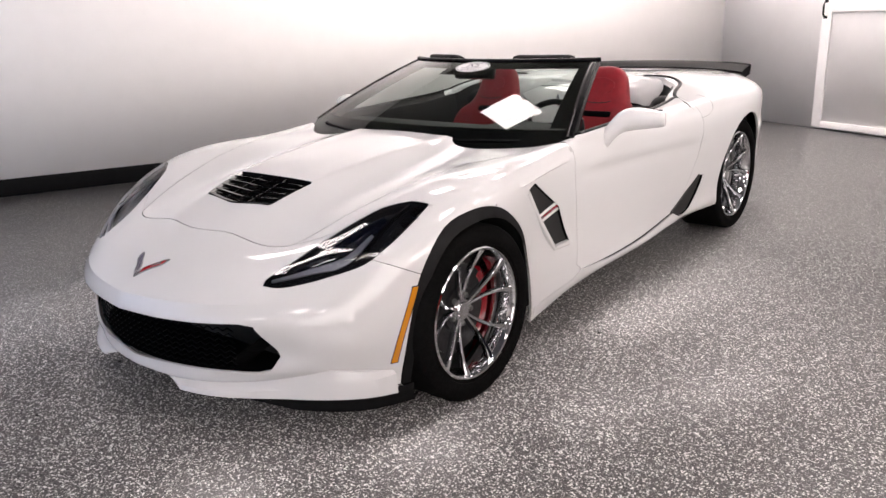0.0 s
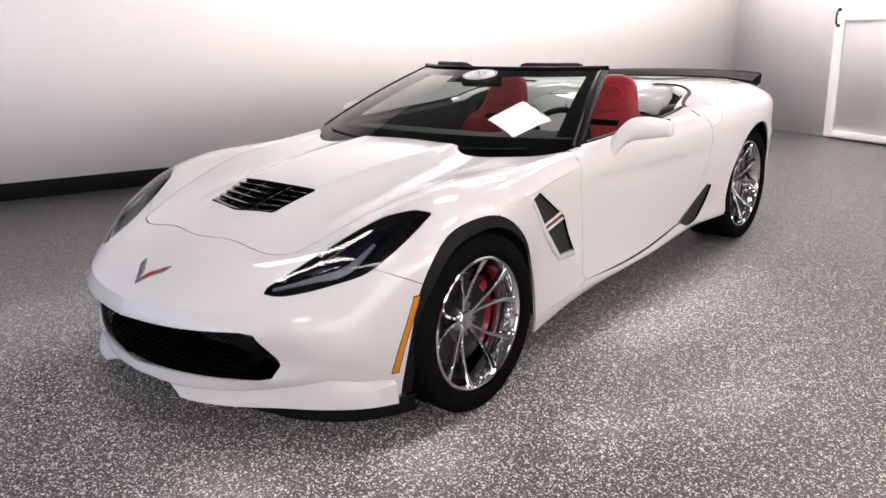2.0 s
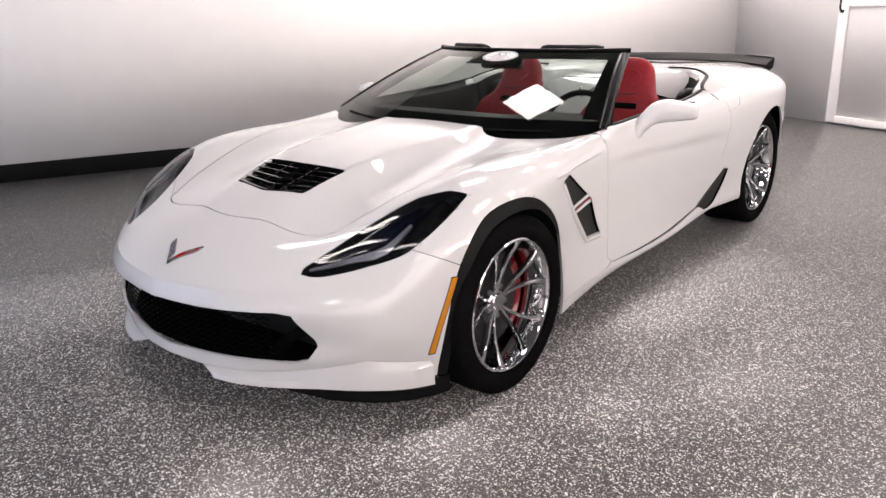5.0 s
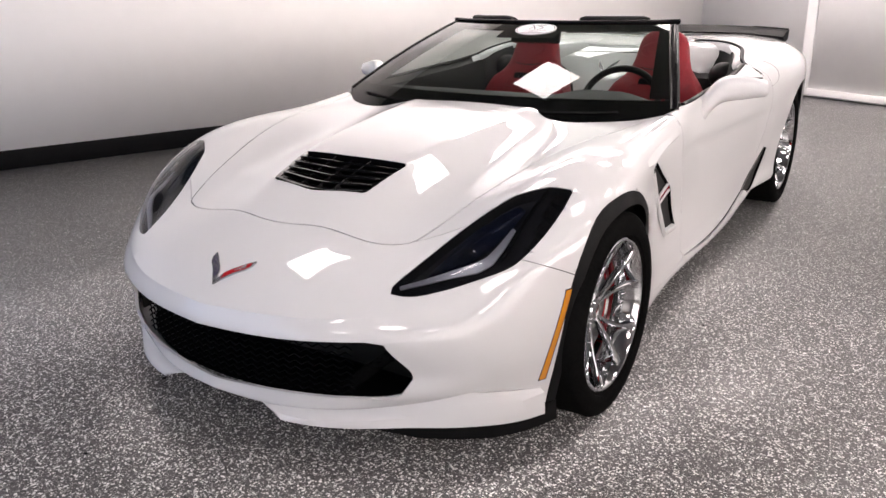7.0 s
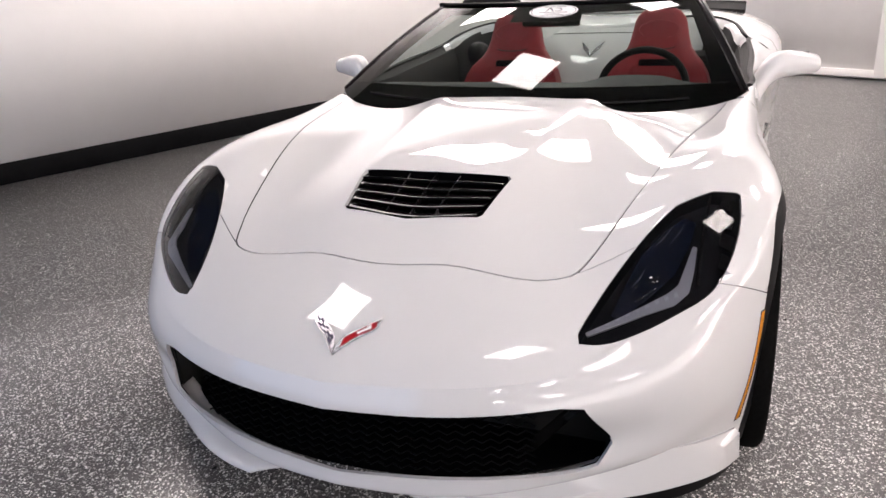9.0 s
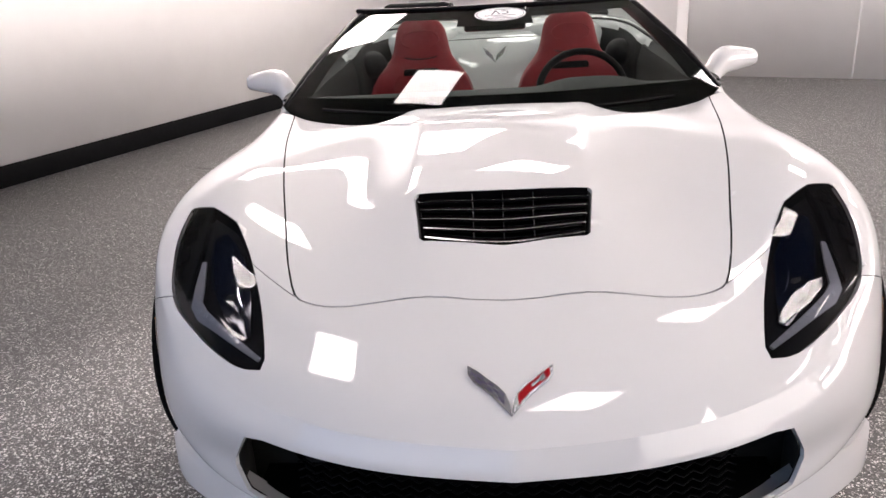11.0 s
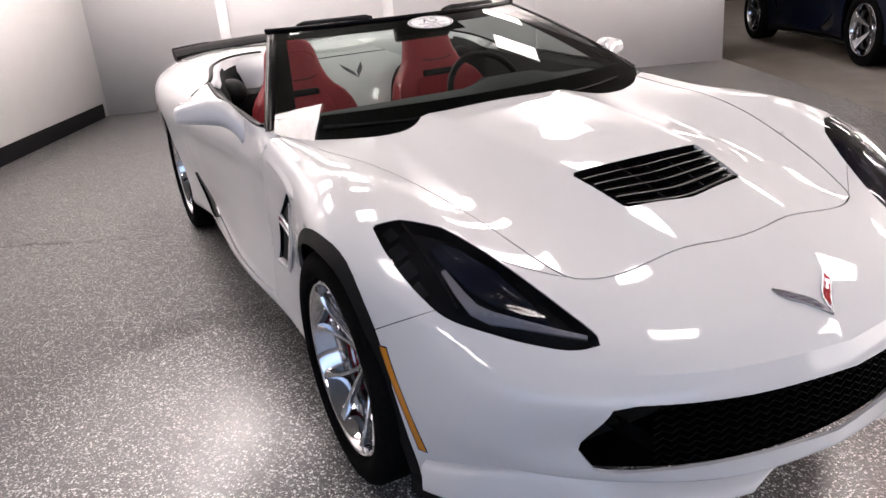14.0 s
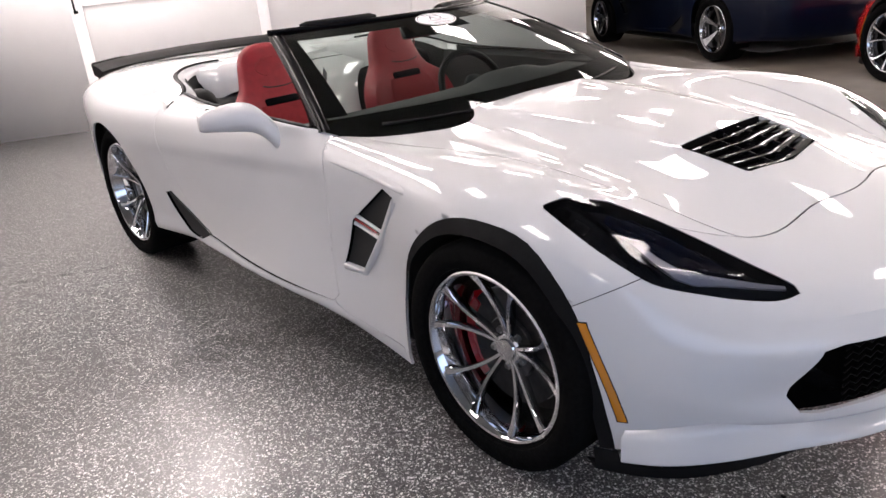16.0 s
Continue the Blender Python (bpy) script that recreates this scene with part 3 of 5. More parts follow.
GRILLE_OUT = rounded([(-0.1, 0.437), (0.0, 0.437), (0.28, 0.440), (0.50, 0.447), (0.545, 0.440), (0.592, 0.352), (0.596, 0.330), (0.57, 0.283), (0.53, 0.270), (0.28, 0.262), (0.0, 0.255), (-0.1, 0.255)], 3, True, (0, 1, 3, 4, 5, 6, 7, 8, 10, 11))
DOOR_OUT = rounded([(0.815, 0.87), (0.805, 0.81), (0.786, 0.70), (0.786, 0.56), (0.788, 0.44), (0.760, 0.295), (0.79, 0.268), (1.40, 0.275), (1.80, 0.30), (1.90, 0.36), (2.02, 0.55), (2.06, 0.75), (2.00, 0.92)], 4, True, (0, 5, 6, 8, 12))
SILL_OUT = [(0.41, 0.05), (0.43, 0.20), (0.70, 0.235), (0.772, 0.262), (0.80, 0.31), (1.80, 0.32), (1.84, 0.270), (1.95, 0.25), (2.00, 0.21), (2.0, 0.05)]
FVENT_OUT = [(0.452, 0.716), (0.392, 0.700), (0.490, 0.563), (0.613, 0.414), (0.720, 0.415), (0.640, 0.582)]
RVENT_OUT = rounded([(2.075, 0.452), (2.130, 0.444), (2.088, 0.345), (2.012, 0.283), (1.890, 0.260), (1.768, 0.300), (1.86, 0.330), (1.95, 0.375), (2.03, 0.42)], 3, True, (0, 1, 5))


def split(bm, faces):
    """Take the faces out of the sheet into a sheet of their own."""
    out = bmesh.new()
    made = {}
    for f in faces:
        for v in f.verts:
            if v not in made:
                made[v] = out.verts.new(v.co)
        out.faces.new([made[v] for v in f.verts])
    bmesh.ops.delete(bm, geom=faces, context="FACES")
    return out


def rim(bm, gap=0.0016, depth=0.012, middle=True):
    """Draw the open edges back by the gap and turn them inwards, as a pressed panel has them."""
    bm.normal_update()
    edge = [e for e in bm.edges if e.is_boundary and not (middle and all(abs(v.co.x) < 1e-4 for v in e.verts))]
    verts = {v for e in edge for v in e.verts}
    shift = {}
    for v in verts:
        d = Vector((0, 0, 0))
        for e in v.link_edges:
            if e in edge:
                f = e.link_faces[0]
                t = (e.verts[1].co - e.verts[0].co).normalized()
                w = f.calc_center_median() - e.verts[0].co
                w = w - t * w.dot(t)
                if w.length > 1e-9:
                    d += w.normalized()
        n = v.normal.copy()
        d -= n * d.dot(n)
        if middle and abs(v.co.x) < 1e-4:
            d.x = 0
            n.x = 0
        shift[v] = (d.normalized() * gap if d.length > 1e-6 else d, n)
    for v, (d, n) in shift.items():
        v.co += d
    low = {v: bm.verts.new(v.co - n * depth) for v, (d, n) in shift.items()}
    for e in edge:
        f = e.link_faces[0]
        for lp in f.loops:
            if lp.edge == e:
                p, q = lp.vert, lp.link_loop_next.vert
                bm.faces.new((q, p, low[p], low[q]))
        e.smooth = False


def both(bm):
    """The half sheet joined with its mirror image."""
    out = bmesh.new()
    for sx in (1, -1):
        made = {v: out.verts.new((v.co.x * sx, v.co.y, v.co.z)) for v in bm.verts}
        for f in bm.faces:
            vs = [made[v] for v in f.verts]
            g = out.faces.new(vs if sx > 0 else vs[::-1])
        for e in bm.edges:
            if not e.smooth:
                g = out.edges.get([made[v] for v in e.verts])
                if g:
                    g.smooth = False
    bmesh.ops.remove_doubles(out, verts=[v for v in out.verts if abs(v.co.x) < 2e-4], dist=0.0006)
    bm.free()
    return out


def mirrored(bm):
    out = bmesh.new()
    made = {v: out.verts.new((-v.co.x, v.co.y, v.co.z)) for v in bm.verts}
    for f in bm.faces:
        out.faces.new([made[v] for v in f.verts][::-1])
    for e in bm.edges:
        if not e.smooth:
            g = out.edges.get([made[v] for v in e.verts])
            if g:
                g.smooth = False
    return out


def pair(name, bm, material, parent, label="", angle=60):
    """The same part on both sides of the car."""
    m = mirrored(bm)
    return part(name, bm, material, parent, label, angle), part(name, m, material, parent, label, angle)


car = thing("sports_car", "white low two-seat convertible sports car with red seats, roof down", "car")
sheet = shell()
SURFACE = BVHTree.FromBMesh(sheet)


def on_top(x, y):
    hit = SURFACE.ray_cast(Vector((abs(x), y, 2)), Vector((0, 0, -1)))
    return hit[0].z if hit[0] else 0.0


def on_side(y, z):
    hit = SURFACE.ray_cast(Vector((2, y, z)), Vector((-1, 0, 0)))
    return hit[0].x if hit[0] else 0.0


top = lambda c: c.z > 0.45
flank = lambda c: c.x > 0.6 and c.z < 0.86
ARCH_F = rounded([(-0.331, 0.0), (-0.329, 0.20), (-0.304, 0.38), (-0.250, 0.530), (-0.143, 0.645), (0.0, 0.677), (0.13, 0.657), (0.238, 0.595), (0.328, 0.506), (0.378, 0.39), (0.399, 0.25), (0.406, 0.0)], 4, False)
TRIM_F = rounded([(-0.368, 0.0), (-0.364, 0.20), (-0.333, 0.40), (-0.280, 0.555), (-0.163, 0.685), (0.0, 0.719), (0.13, 0.697), (0.247, 0.626), (0.336, 0.527), (0.382, 0.40), (0.402, 0.25), (0.409, 0.0)], 4, False)
ARCH_R = circle(2.71, 0.345, 0.378)
bmesh.ops.delete(sheet, geom=cut(sheet, ARCH_F, YZ, flank), context="FACES")
trim_f = split(sheet, cut(sheet, TRIM_F, YZ, flank))
bmesh.ops.delete(sheet, geom=cut(sheet, ARCH_R, YZ, flank), context="FACES")
bmesh.ops.delete(sheet, geom=cut(sheet, GRILLE_OUT, XZ, lambda c: c.y < -0.55), context="FACES")
bmesh.ops.delete(sheet, geom=cut(sheet, COWL_OUT, XY, top), context="FACES")
lamp = split(sheet, cut(sheet, LAMP_OUT, XY, top))
vent = split(sheet, cut(sheet, VENT_OUT, XY, top))
# added near-black sheet under the panels, standing in for shade in their gaps
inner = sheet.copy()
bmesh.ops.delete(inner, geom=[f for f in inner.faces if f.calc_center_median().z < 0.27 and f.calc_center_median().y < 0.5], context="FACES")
hood = split(sheet, cut(sheet, HOOD_OUT, XY, top))
fvent = split(sheet, cut(sheet, FVENT_OUT, YZ, flank))
rvent = split(sheet, cut(sheet, RVENT_OUT, YZ, flank))
door = split(sheet, cut(sheet, DOOR_OUT, YZ, lambda c: c.x > 0.6 and c.z < 0.95))
sill = split(sheet, cut(sheet, SILL_OUT, YZ, flank))
for p in sill.verts:   # the rocker stands proud of the door, more so towards the rear wheel
    p.co.x += 0.013 * min(1.0, max(0.0, (p.co.y - 0.70) / 0.35)) * min(1.0, max(0.0, (2.0 - p.co.y) / 0.2)) * min(1.0, max(0.0, (p.co.z - 0.12) / 0.08))
cut(sheet, [(0.473, -0.458), (0.62, -0.333), (0.62, -0.2), (0.473, -0.2)], XY, top)
cut(sheet, [(-0.263, 0.548), (-0.42, 0.634), (-0.42, 0.75), (-0.2, 0.75), (-0.2, 0.548)], YZ, flank)


def in_nose(c):
    if c.x < 0.62:
        return c.y < -0.458 + (c.x - 0.473) * 0.85 if c.x > 0.473 else c.y < -0.4
    return c.y < -0.42 or (c.y < -0.262 and c.z < 0.548 + (-0.263 - c.y) * 0.548)


bumper = split(sheet, [f for f in sheet.faces if in_nose(f.calc_center_median())])
fender = split(sheet, [f for f in sheet.faces if f.calc_center_median().y < 1.2])
for s, gap in ((hood, 0.0034), (bumper, 0.0012), (fender, 0.0012), (door, 0.0012), (sill, 0.0010), (sheet, 0.0010)):
    bmesh.ops.remove_doubles(s, verts=s.verts, dist=0.0011)
    bmesh.ops.dissolve_degenerate(s, dist=0.0004, edges=s.edges)
    rim(s, gap, 0.010)
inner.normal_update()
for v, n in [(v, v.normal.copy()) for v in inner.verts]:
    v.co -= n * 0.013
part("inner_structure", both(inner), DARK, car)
part("hood", both(hood), PAINT, car, "white painted bonnet with a raised middle", 60)
part("front_bumper", both(bumper), PAINT, car, "white painted nose with a wide black mouth", 17)
pair("front_fender", fender, PAINT, car)
pair("door", door, PAINT, car)
pair("rocker_panel", sill, PAINT, car)
part("rear_body", both(sheet), PAINT, car, "white painted rear body with broad haunches", 60)
pair("wheel_arch_trim", trim_f, SATIN_BLACK, car, "satin black wheel arch lip")


def moved(bm, d):
    """A copy of a sheet, drawn inwards along its normals."""
    out = bm.copy()
    out.normal_update()
    ns = [v.normal.copy() for v in out.verts]
    for v, n in zip(out.verts, ns):
        v.co -= n * d
    return out


def thicken(bm, d):
    """Turn the open edges of a sheet inwards by d, so that it reads as a solid moulding."""
    bm.normal_update()
    edge = [e for e in bm.edges if e.is_boundary]
    low = {}
    for e in edge:
        for v in e.verts:
            if v not in low:
                low[v] = bm.verts.new(v.co - v.normal * d)
    for e in edge:
        for lp in e.link_faces[0].loops:
            if lp.edge == e:
                p, q = lp.vert, lp.link_loop_next.vert
                bm.faces.new((q, p, low[p], low[q]))
        e.smooth = False
    return bm


def sunk(bm, depth):
    """A copy of a sheet set straight down by the depth, with walls up to the old edge."""
    out = bm.copy()
    up = {v: v.co.copy() for e in out.edges if e.is_boundary for v in e.verts}
    edge = [e for e in out.edges if e.is_boundary]
    for v in out.verts:
        v.co.z -= depth
    lip = {v: out.verts.new(c - Vector((0, 0, 0.002))) for v, c in up.items()}
    for e in edge:
        for lp in e.link_faces[0].loops:
            if lp.edge == e:
                p, q = lp.vert, lp.link_loop_next.vert
                out.faces.new((q, p, lip[p], lip[q]))
        e.smooth = False
    return out


def strip(bm, path, width, lift, axis="top"):
    """A thin band laid over the bodywork along a path in plan, a little proud of it."""
    rows = []
    for i, p in enumerate(path):
        a, b = path[max(i - 1, 0)], path[min(i + 1, len(path) - 1)]
        d = Vector((b[0] - a[0], b[1] - a[1])).normalized()
        n = Vector((-d.y, d.x)) * width[i] / 2
        rows.append([bm.verts.new((p[0] + n.x * k, p[1] + n.y * k, on_top(p[0] + n.x * k, p[1] + n.y * k) + lift)) for k in (1, 0.33, -0.33, -1)])
    grid_faces(bm, rows)
    bmesh.ops.recalc_face_normals(bm, faces=bm.faces)


def lens_shader(name, tint, ior=1.5, rough=0.0):
    """Thin clear sheet: lets light through, tinted, and mirrors by its angle."""
    m = bpy.data.materials.new(name)
    m.use_nodes = True
    nt = m.node_tree
    nt.nodes.clear()
    out = nt.nodes.new("ShaderNodeOutputMaterial")
    mix = nt.nodes.new("ShaderNodeMixShader")
    fr = nt.nodes.new("ShaderNodeFresnel")
    fr.inputs["IOR"].default_value = ior
    tr = nt.nodes.new("ShaderNodeBsdfTransparent")
    tr.inputs["Color"].default_value = (*tint, 1)
    gl = nt.nodes.new("ShaderNodeBsdfGlossy")
    gl.inputs["Roughness"].default_value = rough
    nt.links.new(fr.outputs[0], mix.inputs[0])
    nt.links.new(tr.outputs[0], mix.inputs[1])
    nt.links.new(gl.outputs[0], mix.inputs[2])
    nt.links.new(mix.outputs[0], out.inputs[0])
    return m


# ---- amber side markers, ahead of the front wheels
marker = bmesh.new()
rows = []
for z in np.linspace(0.272, 0.520, 23):
    mid = float(np.interp(z, (0.27, 0.285, 0.35, 0.40, 0.45, 0.52), (-0.3875, -0.3855, -0.3705, -0.354, -0.334, -0.3035)))
    half = 0.0095
    rows.append([marker.verts.new((on_side(mid + half * q, z) + 0.0022 * (1 - 0.6 * q ** 4), mid + half * q, z)) for q in (-1, -0.6, 0, 0.6, 1)])
grid_faces(marker, rows)
bmesh.ops.recalc_face_normals(marker, faces=marker.faces)
if sum(f.normal.x for f in marker.faces) < 0:
    bmesh.ops.reverse_faces(marker, faces=marker.faces)
thicken(marker, 0.005)
pair("side_marker", marker, AMBER, car, "amber side marker lens")
rows = []
bezel = bmesh.new()
for z in np.linspace(0.2685, 0.5235, 24):
    mid = float(np.interp(z, (0.27, 0.285, 0.35, 0.40, 0.45, 0.52), (-0.3875, -0.3855, -0.3705, -0.354, -0.334, -0.3035)))
    rows.append([bezel.verts.new((on_side(mid + 0.0122 * q, z) + 0.0008, mid + 0.0122 * q, z)) for q in (-1, -0.5, 0, 0.5, 1)])
grid_faces(bezel, rows)
bmesh.ops.recalc_face_normals(bezel, faces=bezel.faces)
if sum(f.normal.x for f in bezel.faces) < 0:
    bmesh.ops.reverse_faces(bezel, faces=bezel.faces)
pair("marker_bezel", thicken(bezel, 0.003), SATIN_BLACK, car, "thin dark bezel round the marker")

GLASS = lens_shader("windshield_sheet", (0.52, 0.59, 0.56), 1.43)
LENS = lens_shader("headlight_sheet", (0.75, 0.76, 0.80), 1.42, 0.0)

# ---- headlights: a dark bowl, a light guide bent like an L, a lamp, and a clear cover
for sx in (1, -1):
    bowl = sunk(lamp, 0.034)
    if sx < 0:
        bowl = mirrored(bowl)
    light = part("headlight", bowl, LAMP_BOWL, car, "smoked headlight with a white light guide", 50)
    path = [(0.528, -0.603), (0.580, -0.562), (0.640, -0.515), (0.690, -0.472), (0.712, -0.440), (0.718, -0.39), (0.724, -0.325)]
    guide = bmesh.new()
    strip(guide, [(p[0], p[1]) for p in path], (0.009, 0.014, 0.018, 0.024, 0.026, 0.022, 0.010), -0.007)
    thicken(guide, 0.006)
    part("light_guide", guide if sx > 0 else mirrored(guide), CLEAR, light, "frosted clear light guide")
    fin = bmesh.new()
    strip(fin, [(0.744, -0.142), (0.741, -0.24), (0.738, -0.33), (0.742, -0.42)], (0.006, 0.007, 0.008, 0.006), -0.006)
    thicken(fin, 0.014)
    part("divider", fin if sx > 0 else mirrored(fin), GLOSS_BLACK, light)
    proj = lathe([(0.0, 0.0), (0.004, 0.014), (0.0, 0.026), (-0.004, 0.032), (-0.02, 0.033)], 28)
    proj.transform(look((0, 0, 0), (0.15, -1.0, 0.35)) @ pose(0, 0, 0, 0, 90, 0))
    proj.transform(Matrix.Translation((0.640, -0.425, 0.606)) @ Matrix.Diagonal((0.8, 0.8, 0.8, 1)))
    part("projector", proj if sx > 0 else mirrored(proj), GLOSS_BLACK, light)
    eye = lathe([(0.0, 0.0), (-0.006, 0.016), (-0.018, 0.027), (-0.03, 0.030)], 24)
    eye.transform(look((0, 0, 0), (0.1, -1.0, 0.5)) @ pose(0, 0, 0, 0, 90, 0))
    eye.transform(Matrix.Translation((0.672, -0.36, 0.640)) @ Matrix.Diagonal((1.1, 1.1, 0.9, 1)))
    part("projector_lens", eye if sx > 0 else mirrored(eye), LAMP_BLUE, light, "dark blue projector glass")
    shroud = bmesh.new()
    strip(shroud, [(0.575, -0.53), (0.612, -0.455), (0.648, -0.37), (0.682, -0.29), (0.705, -0.235)], (0.020, 0.062, 0.088, 0.066, 0.030), -0.022)
    thicken(shroud, 0.010)
    part("shroud", shroud if sx > 0 else mirrored(shroud), LAMP_BLUE, light, "gloss dark inner shroud")
    for x0, y0, x1, y1 in ((0.600, -0.455, 0.622, -0.405), (0.634, -0.345, 0.664, -0.285), (0.668, -0.330, 0.694, -0.262), (0.612, -0.492, 0.650, -0.452)):
        trim = bmesh.new()
        strip(trim, [(x0, y0), ((x0 + x1) / 2 + 0.003, (y0 + y1) / 2), (x1, y1)], (0.001, 0.0035, 0.001), -0.009)
        thicken(trim, 0.003)
        part("lamp_trim", trim if sx > 0 else mirrored(trim), CHROME, light, "bright trim inside the lamp")
    for k in range(9):
        f = k / 8
        x, y = 0.548 + 0.150 * f, -0.5855 + 0.122 * f
        led = bmesh.new()
        strip(led, [(x - 0.004, y - 0.003), (x + 0.004, y + 0.003)], (0.004 + 0.004 * f, 0.004 + 0.004 * f), -0.005)
        thicken(led, 0.002)
        part("led", led if sx > 0 else mirrored(led), LED, light)
    for k in range(4):
        y = -0.17 - 0.055 * k
        x = 0.783 + 0.004 * k
        seg = bmesh.new()
        strip(seg, [(x - 0.014, y), (x + 0.016, y - 0.004)], (0.040, 0.038), -0.010)
        thicken(seg, 0.006)
        part("reflector", seg if sx > 0 else mirrored(seg), GLOSS_BLACK, light)
    cover = lamp.copy()
    part("headlight_cover", cover if sx > 0 else mirrored(cover), LENS, light, "clear headlight cover")
lamp.free()

for sx in (1, -1):
    bm = bmesh.new()
    tube(bm, [(sx * x, y, on_top(x, y) - 0.0060) for x, y in HOOD_LINE if y < 0.70], 0.0044, 6)
    part("hood_seal", bm, SEAM, car, "black rubber seal in the bonnet gap")

# ---- bonnet vent: a dark well with five louvres across it
well = moved(vent, 0.045)
part("hood_vent", both(thicken(well, -0.045)), MESH_BLACK, car, "gloss black louvred bonnet vent")
vent_part = car.children[-1]
for k in range(5):
    y0 = -0.335 + 0.044 * k
    bm = bmesh.new()
    rows = []
    for i in range(21):
        x = -0.205 + 0.41 * i / 20
        f = abs(x) / 0.205
        wide = 0.186 + 0.030 * (y0 + 0.335) / 0.2
        x = x / 0.205 * wide
        bow = 0.024 * f * f * (1.0 - 1.2 * k / 4)
        row = []
        for t in range(-1, 6):
            u = max(t, 0) / 5
            y = y0 + bow - 0.010 + 0.047 * u + (0.002 if t < 0 else 0)
            z = on_top(abs(x) * 0.98, min(-0.125, y + 0.012)) - 0.001 - 0.018 * u ** 1.2 - (0.008 if t < 0 else 0)
            row.append(bm.verts.new((x, y, z)))
        rows.append(row)
    grid_faces(bm, rows)
    bmesh.ops.recalc_face_normals(bm, faces=bm.faces)
    bmesh.ops.solidify(bm, geom=bm.faces, thickness=0.003)
    part("louvre", bm, VENT_BLACK, vent_part)
for x in (-0.07, 0.0, 0.07):
    rib = bmesh.new()
    strip(rib, [(x, -0.335), (x * 1.03, -0.27), (x * 1.06, -0.20), (x * 1.1, -0.135)], (0.003,) * 4, -0.001)
    thicken(rib, 0.012)
    part("vent_rib", rib, GLOSS_BLACK, vent_part)
vent.free()

# ---- wing vents: recessed mesh, a bright bar through the middle, a raised lip
for sx in (1, -1):
    deep = moved(fvent, 0.030)
    thicken(deep, -0.030)
    gill = part("fender_vent", deep if sx > 0 else mirrored(deep), VENT_BLACK, car, "black mesh wing vent with a bright bar")
    for y0, z0, y1, z1, r, m in ((0.462, 0.568, 0.662, 0.606, 0.0060, PAINT), (0.472, 0.540, 0.672, 0.578, 0.0060, PAINT), (0.467, 0.554, 0.667, 0.592, 0.005, RED_CALIPER)):
        bm = bmesh.new()
        pts = [(on_side(y0 + (y1 - y0) * t, z0 + (z1 - z0) * t) - 0.004, y0 + (y1 - y0) * t, z0 + (z1 - z0) * t) for t in (0.04, 0.3, 0.6, 0.82)]
        tube(bm, pts, r, 8)
        part("vent_bar", bm if sx > 0 else mirrored(bm), m, gill)
    lip = bmesh.new()
    run = [(0.390, 0.699), (0.488, 0.562), (0.612, 0.413), (0.720, 0.414)]
    rows = []
    for i, (y, z) in enumerate(run):
        a, b = run[max(i - 1, 0)], run[min(i + 1, len(run) - 1)]
        d = Vector((b[0] - a[0], b[1] - a[1])).normalized()
        n = Vector((-d.y, d.x))
        rows.append([lip.verts.new((on_side(y + n.x * off, z + n.y * off) + h, y + n.x * off, z + n.y * off)) for off, h in ((-0.021, -0.001), (-0.014, 0.005), (-0.003, 0.007), (0.001, 0.005), (0.002, -0.028))])
    grid_faces(lip, rows)
    bmesh.ops.recalc_face_normals(lip, faces=lip.faces)
    part("vent_lip", lip if sx > 0 else mirrored(lip), PAINT, gill, "", 25)
    deep = moved(rvent, 0.025)
    thicken(deep, -0.025)
    part("rear_intake", deep if sx > 0 else mirrored(deep), VENT_BLACK, car, "gloss black intake ahead of the rear wheel")
    rod = bmesh.new()
    tube(rod, [(on_side(y, z) + 0.001, y, z) for y, z in rounded([(2.078, 0.454), (2.03, 0.422), (1.95, 0.377), (1.86, 0.332), (1.770, 0.301)], 4, False)], 0.005, 8)
    part("intake_lip", rod if sx > 0 else mirrored(rod), GLOSS_BLACK, car.children[-1])
fvent.free()
rvent.free()

# ---- a sharp blade above each wing vent
for sx in (1, -1):
    bm = bmesh.new()
    rows = []
    for t in np.linspace(0, 1, 14):
        y, z = 0.33 + 0.42 * t, 0.726 + 0.030 * t
        h = 0.014 * (1 - t) ** 0.7 * min(1, t / 0.12)
        rows.append([bm.verts.new((on_side(y, z + dz) + dx, y, z + dz)) for dz, dx in ((0.020, -0.0005), (0.008, 0.5 * h), (0.0, h), (-0.003, h * 0.7), (-0.008, -0.001))])
    grid_faces(bm, rows)
    bmesh.ops.recalc_face_normals(bm, faces=bm.faces)
    part("wing_blade", bm if sx > 0 else mirrored(bm), PAINT, car)

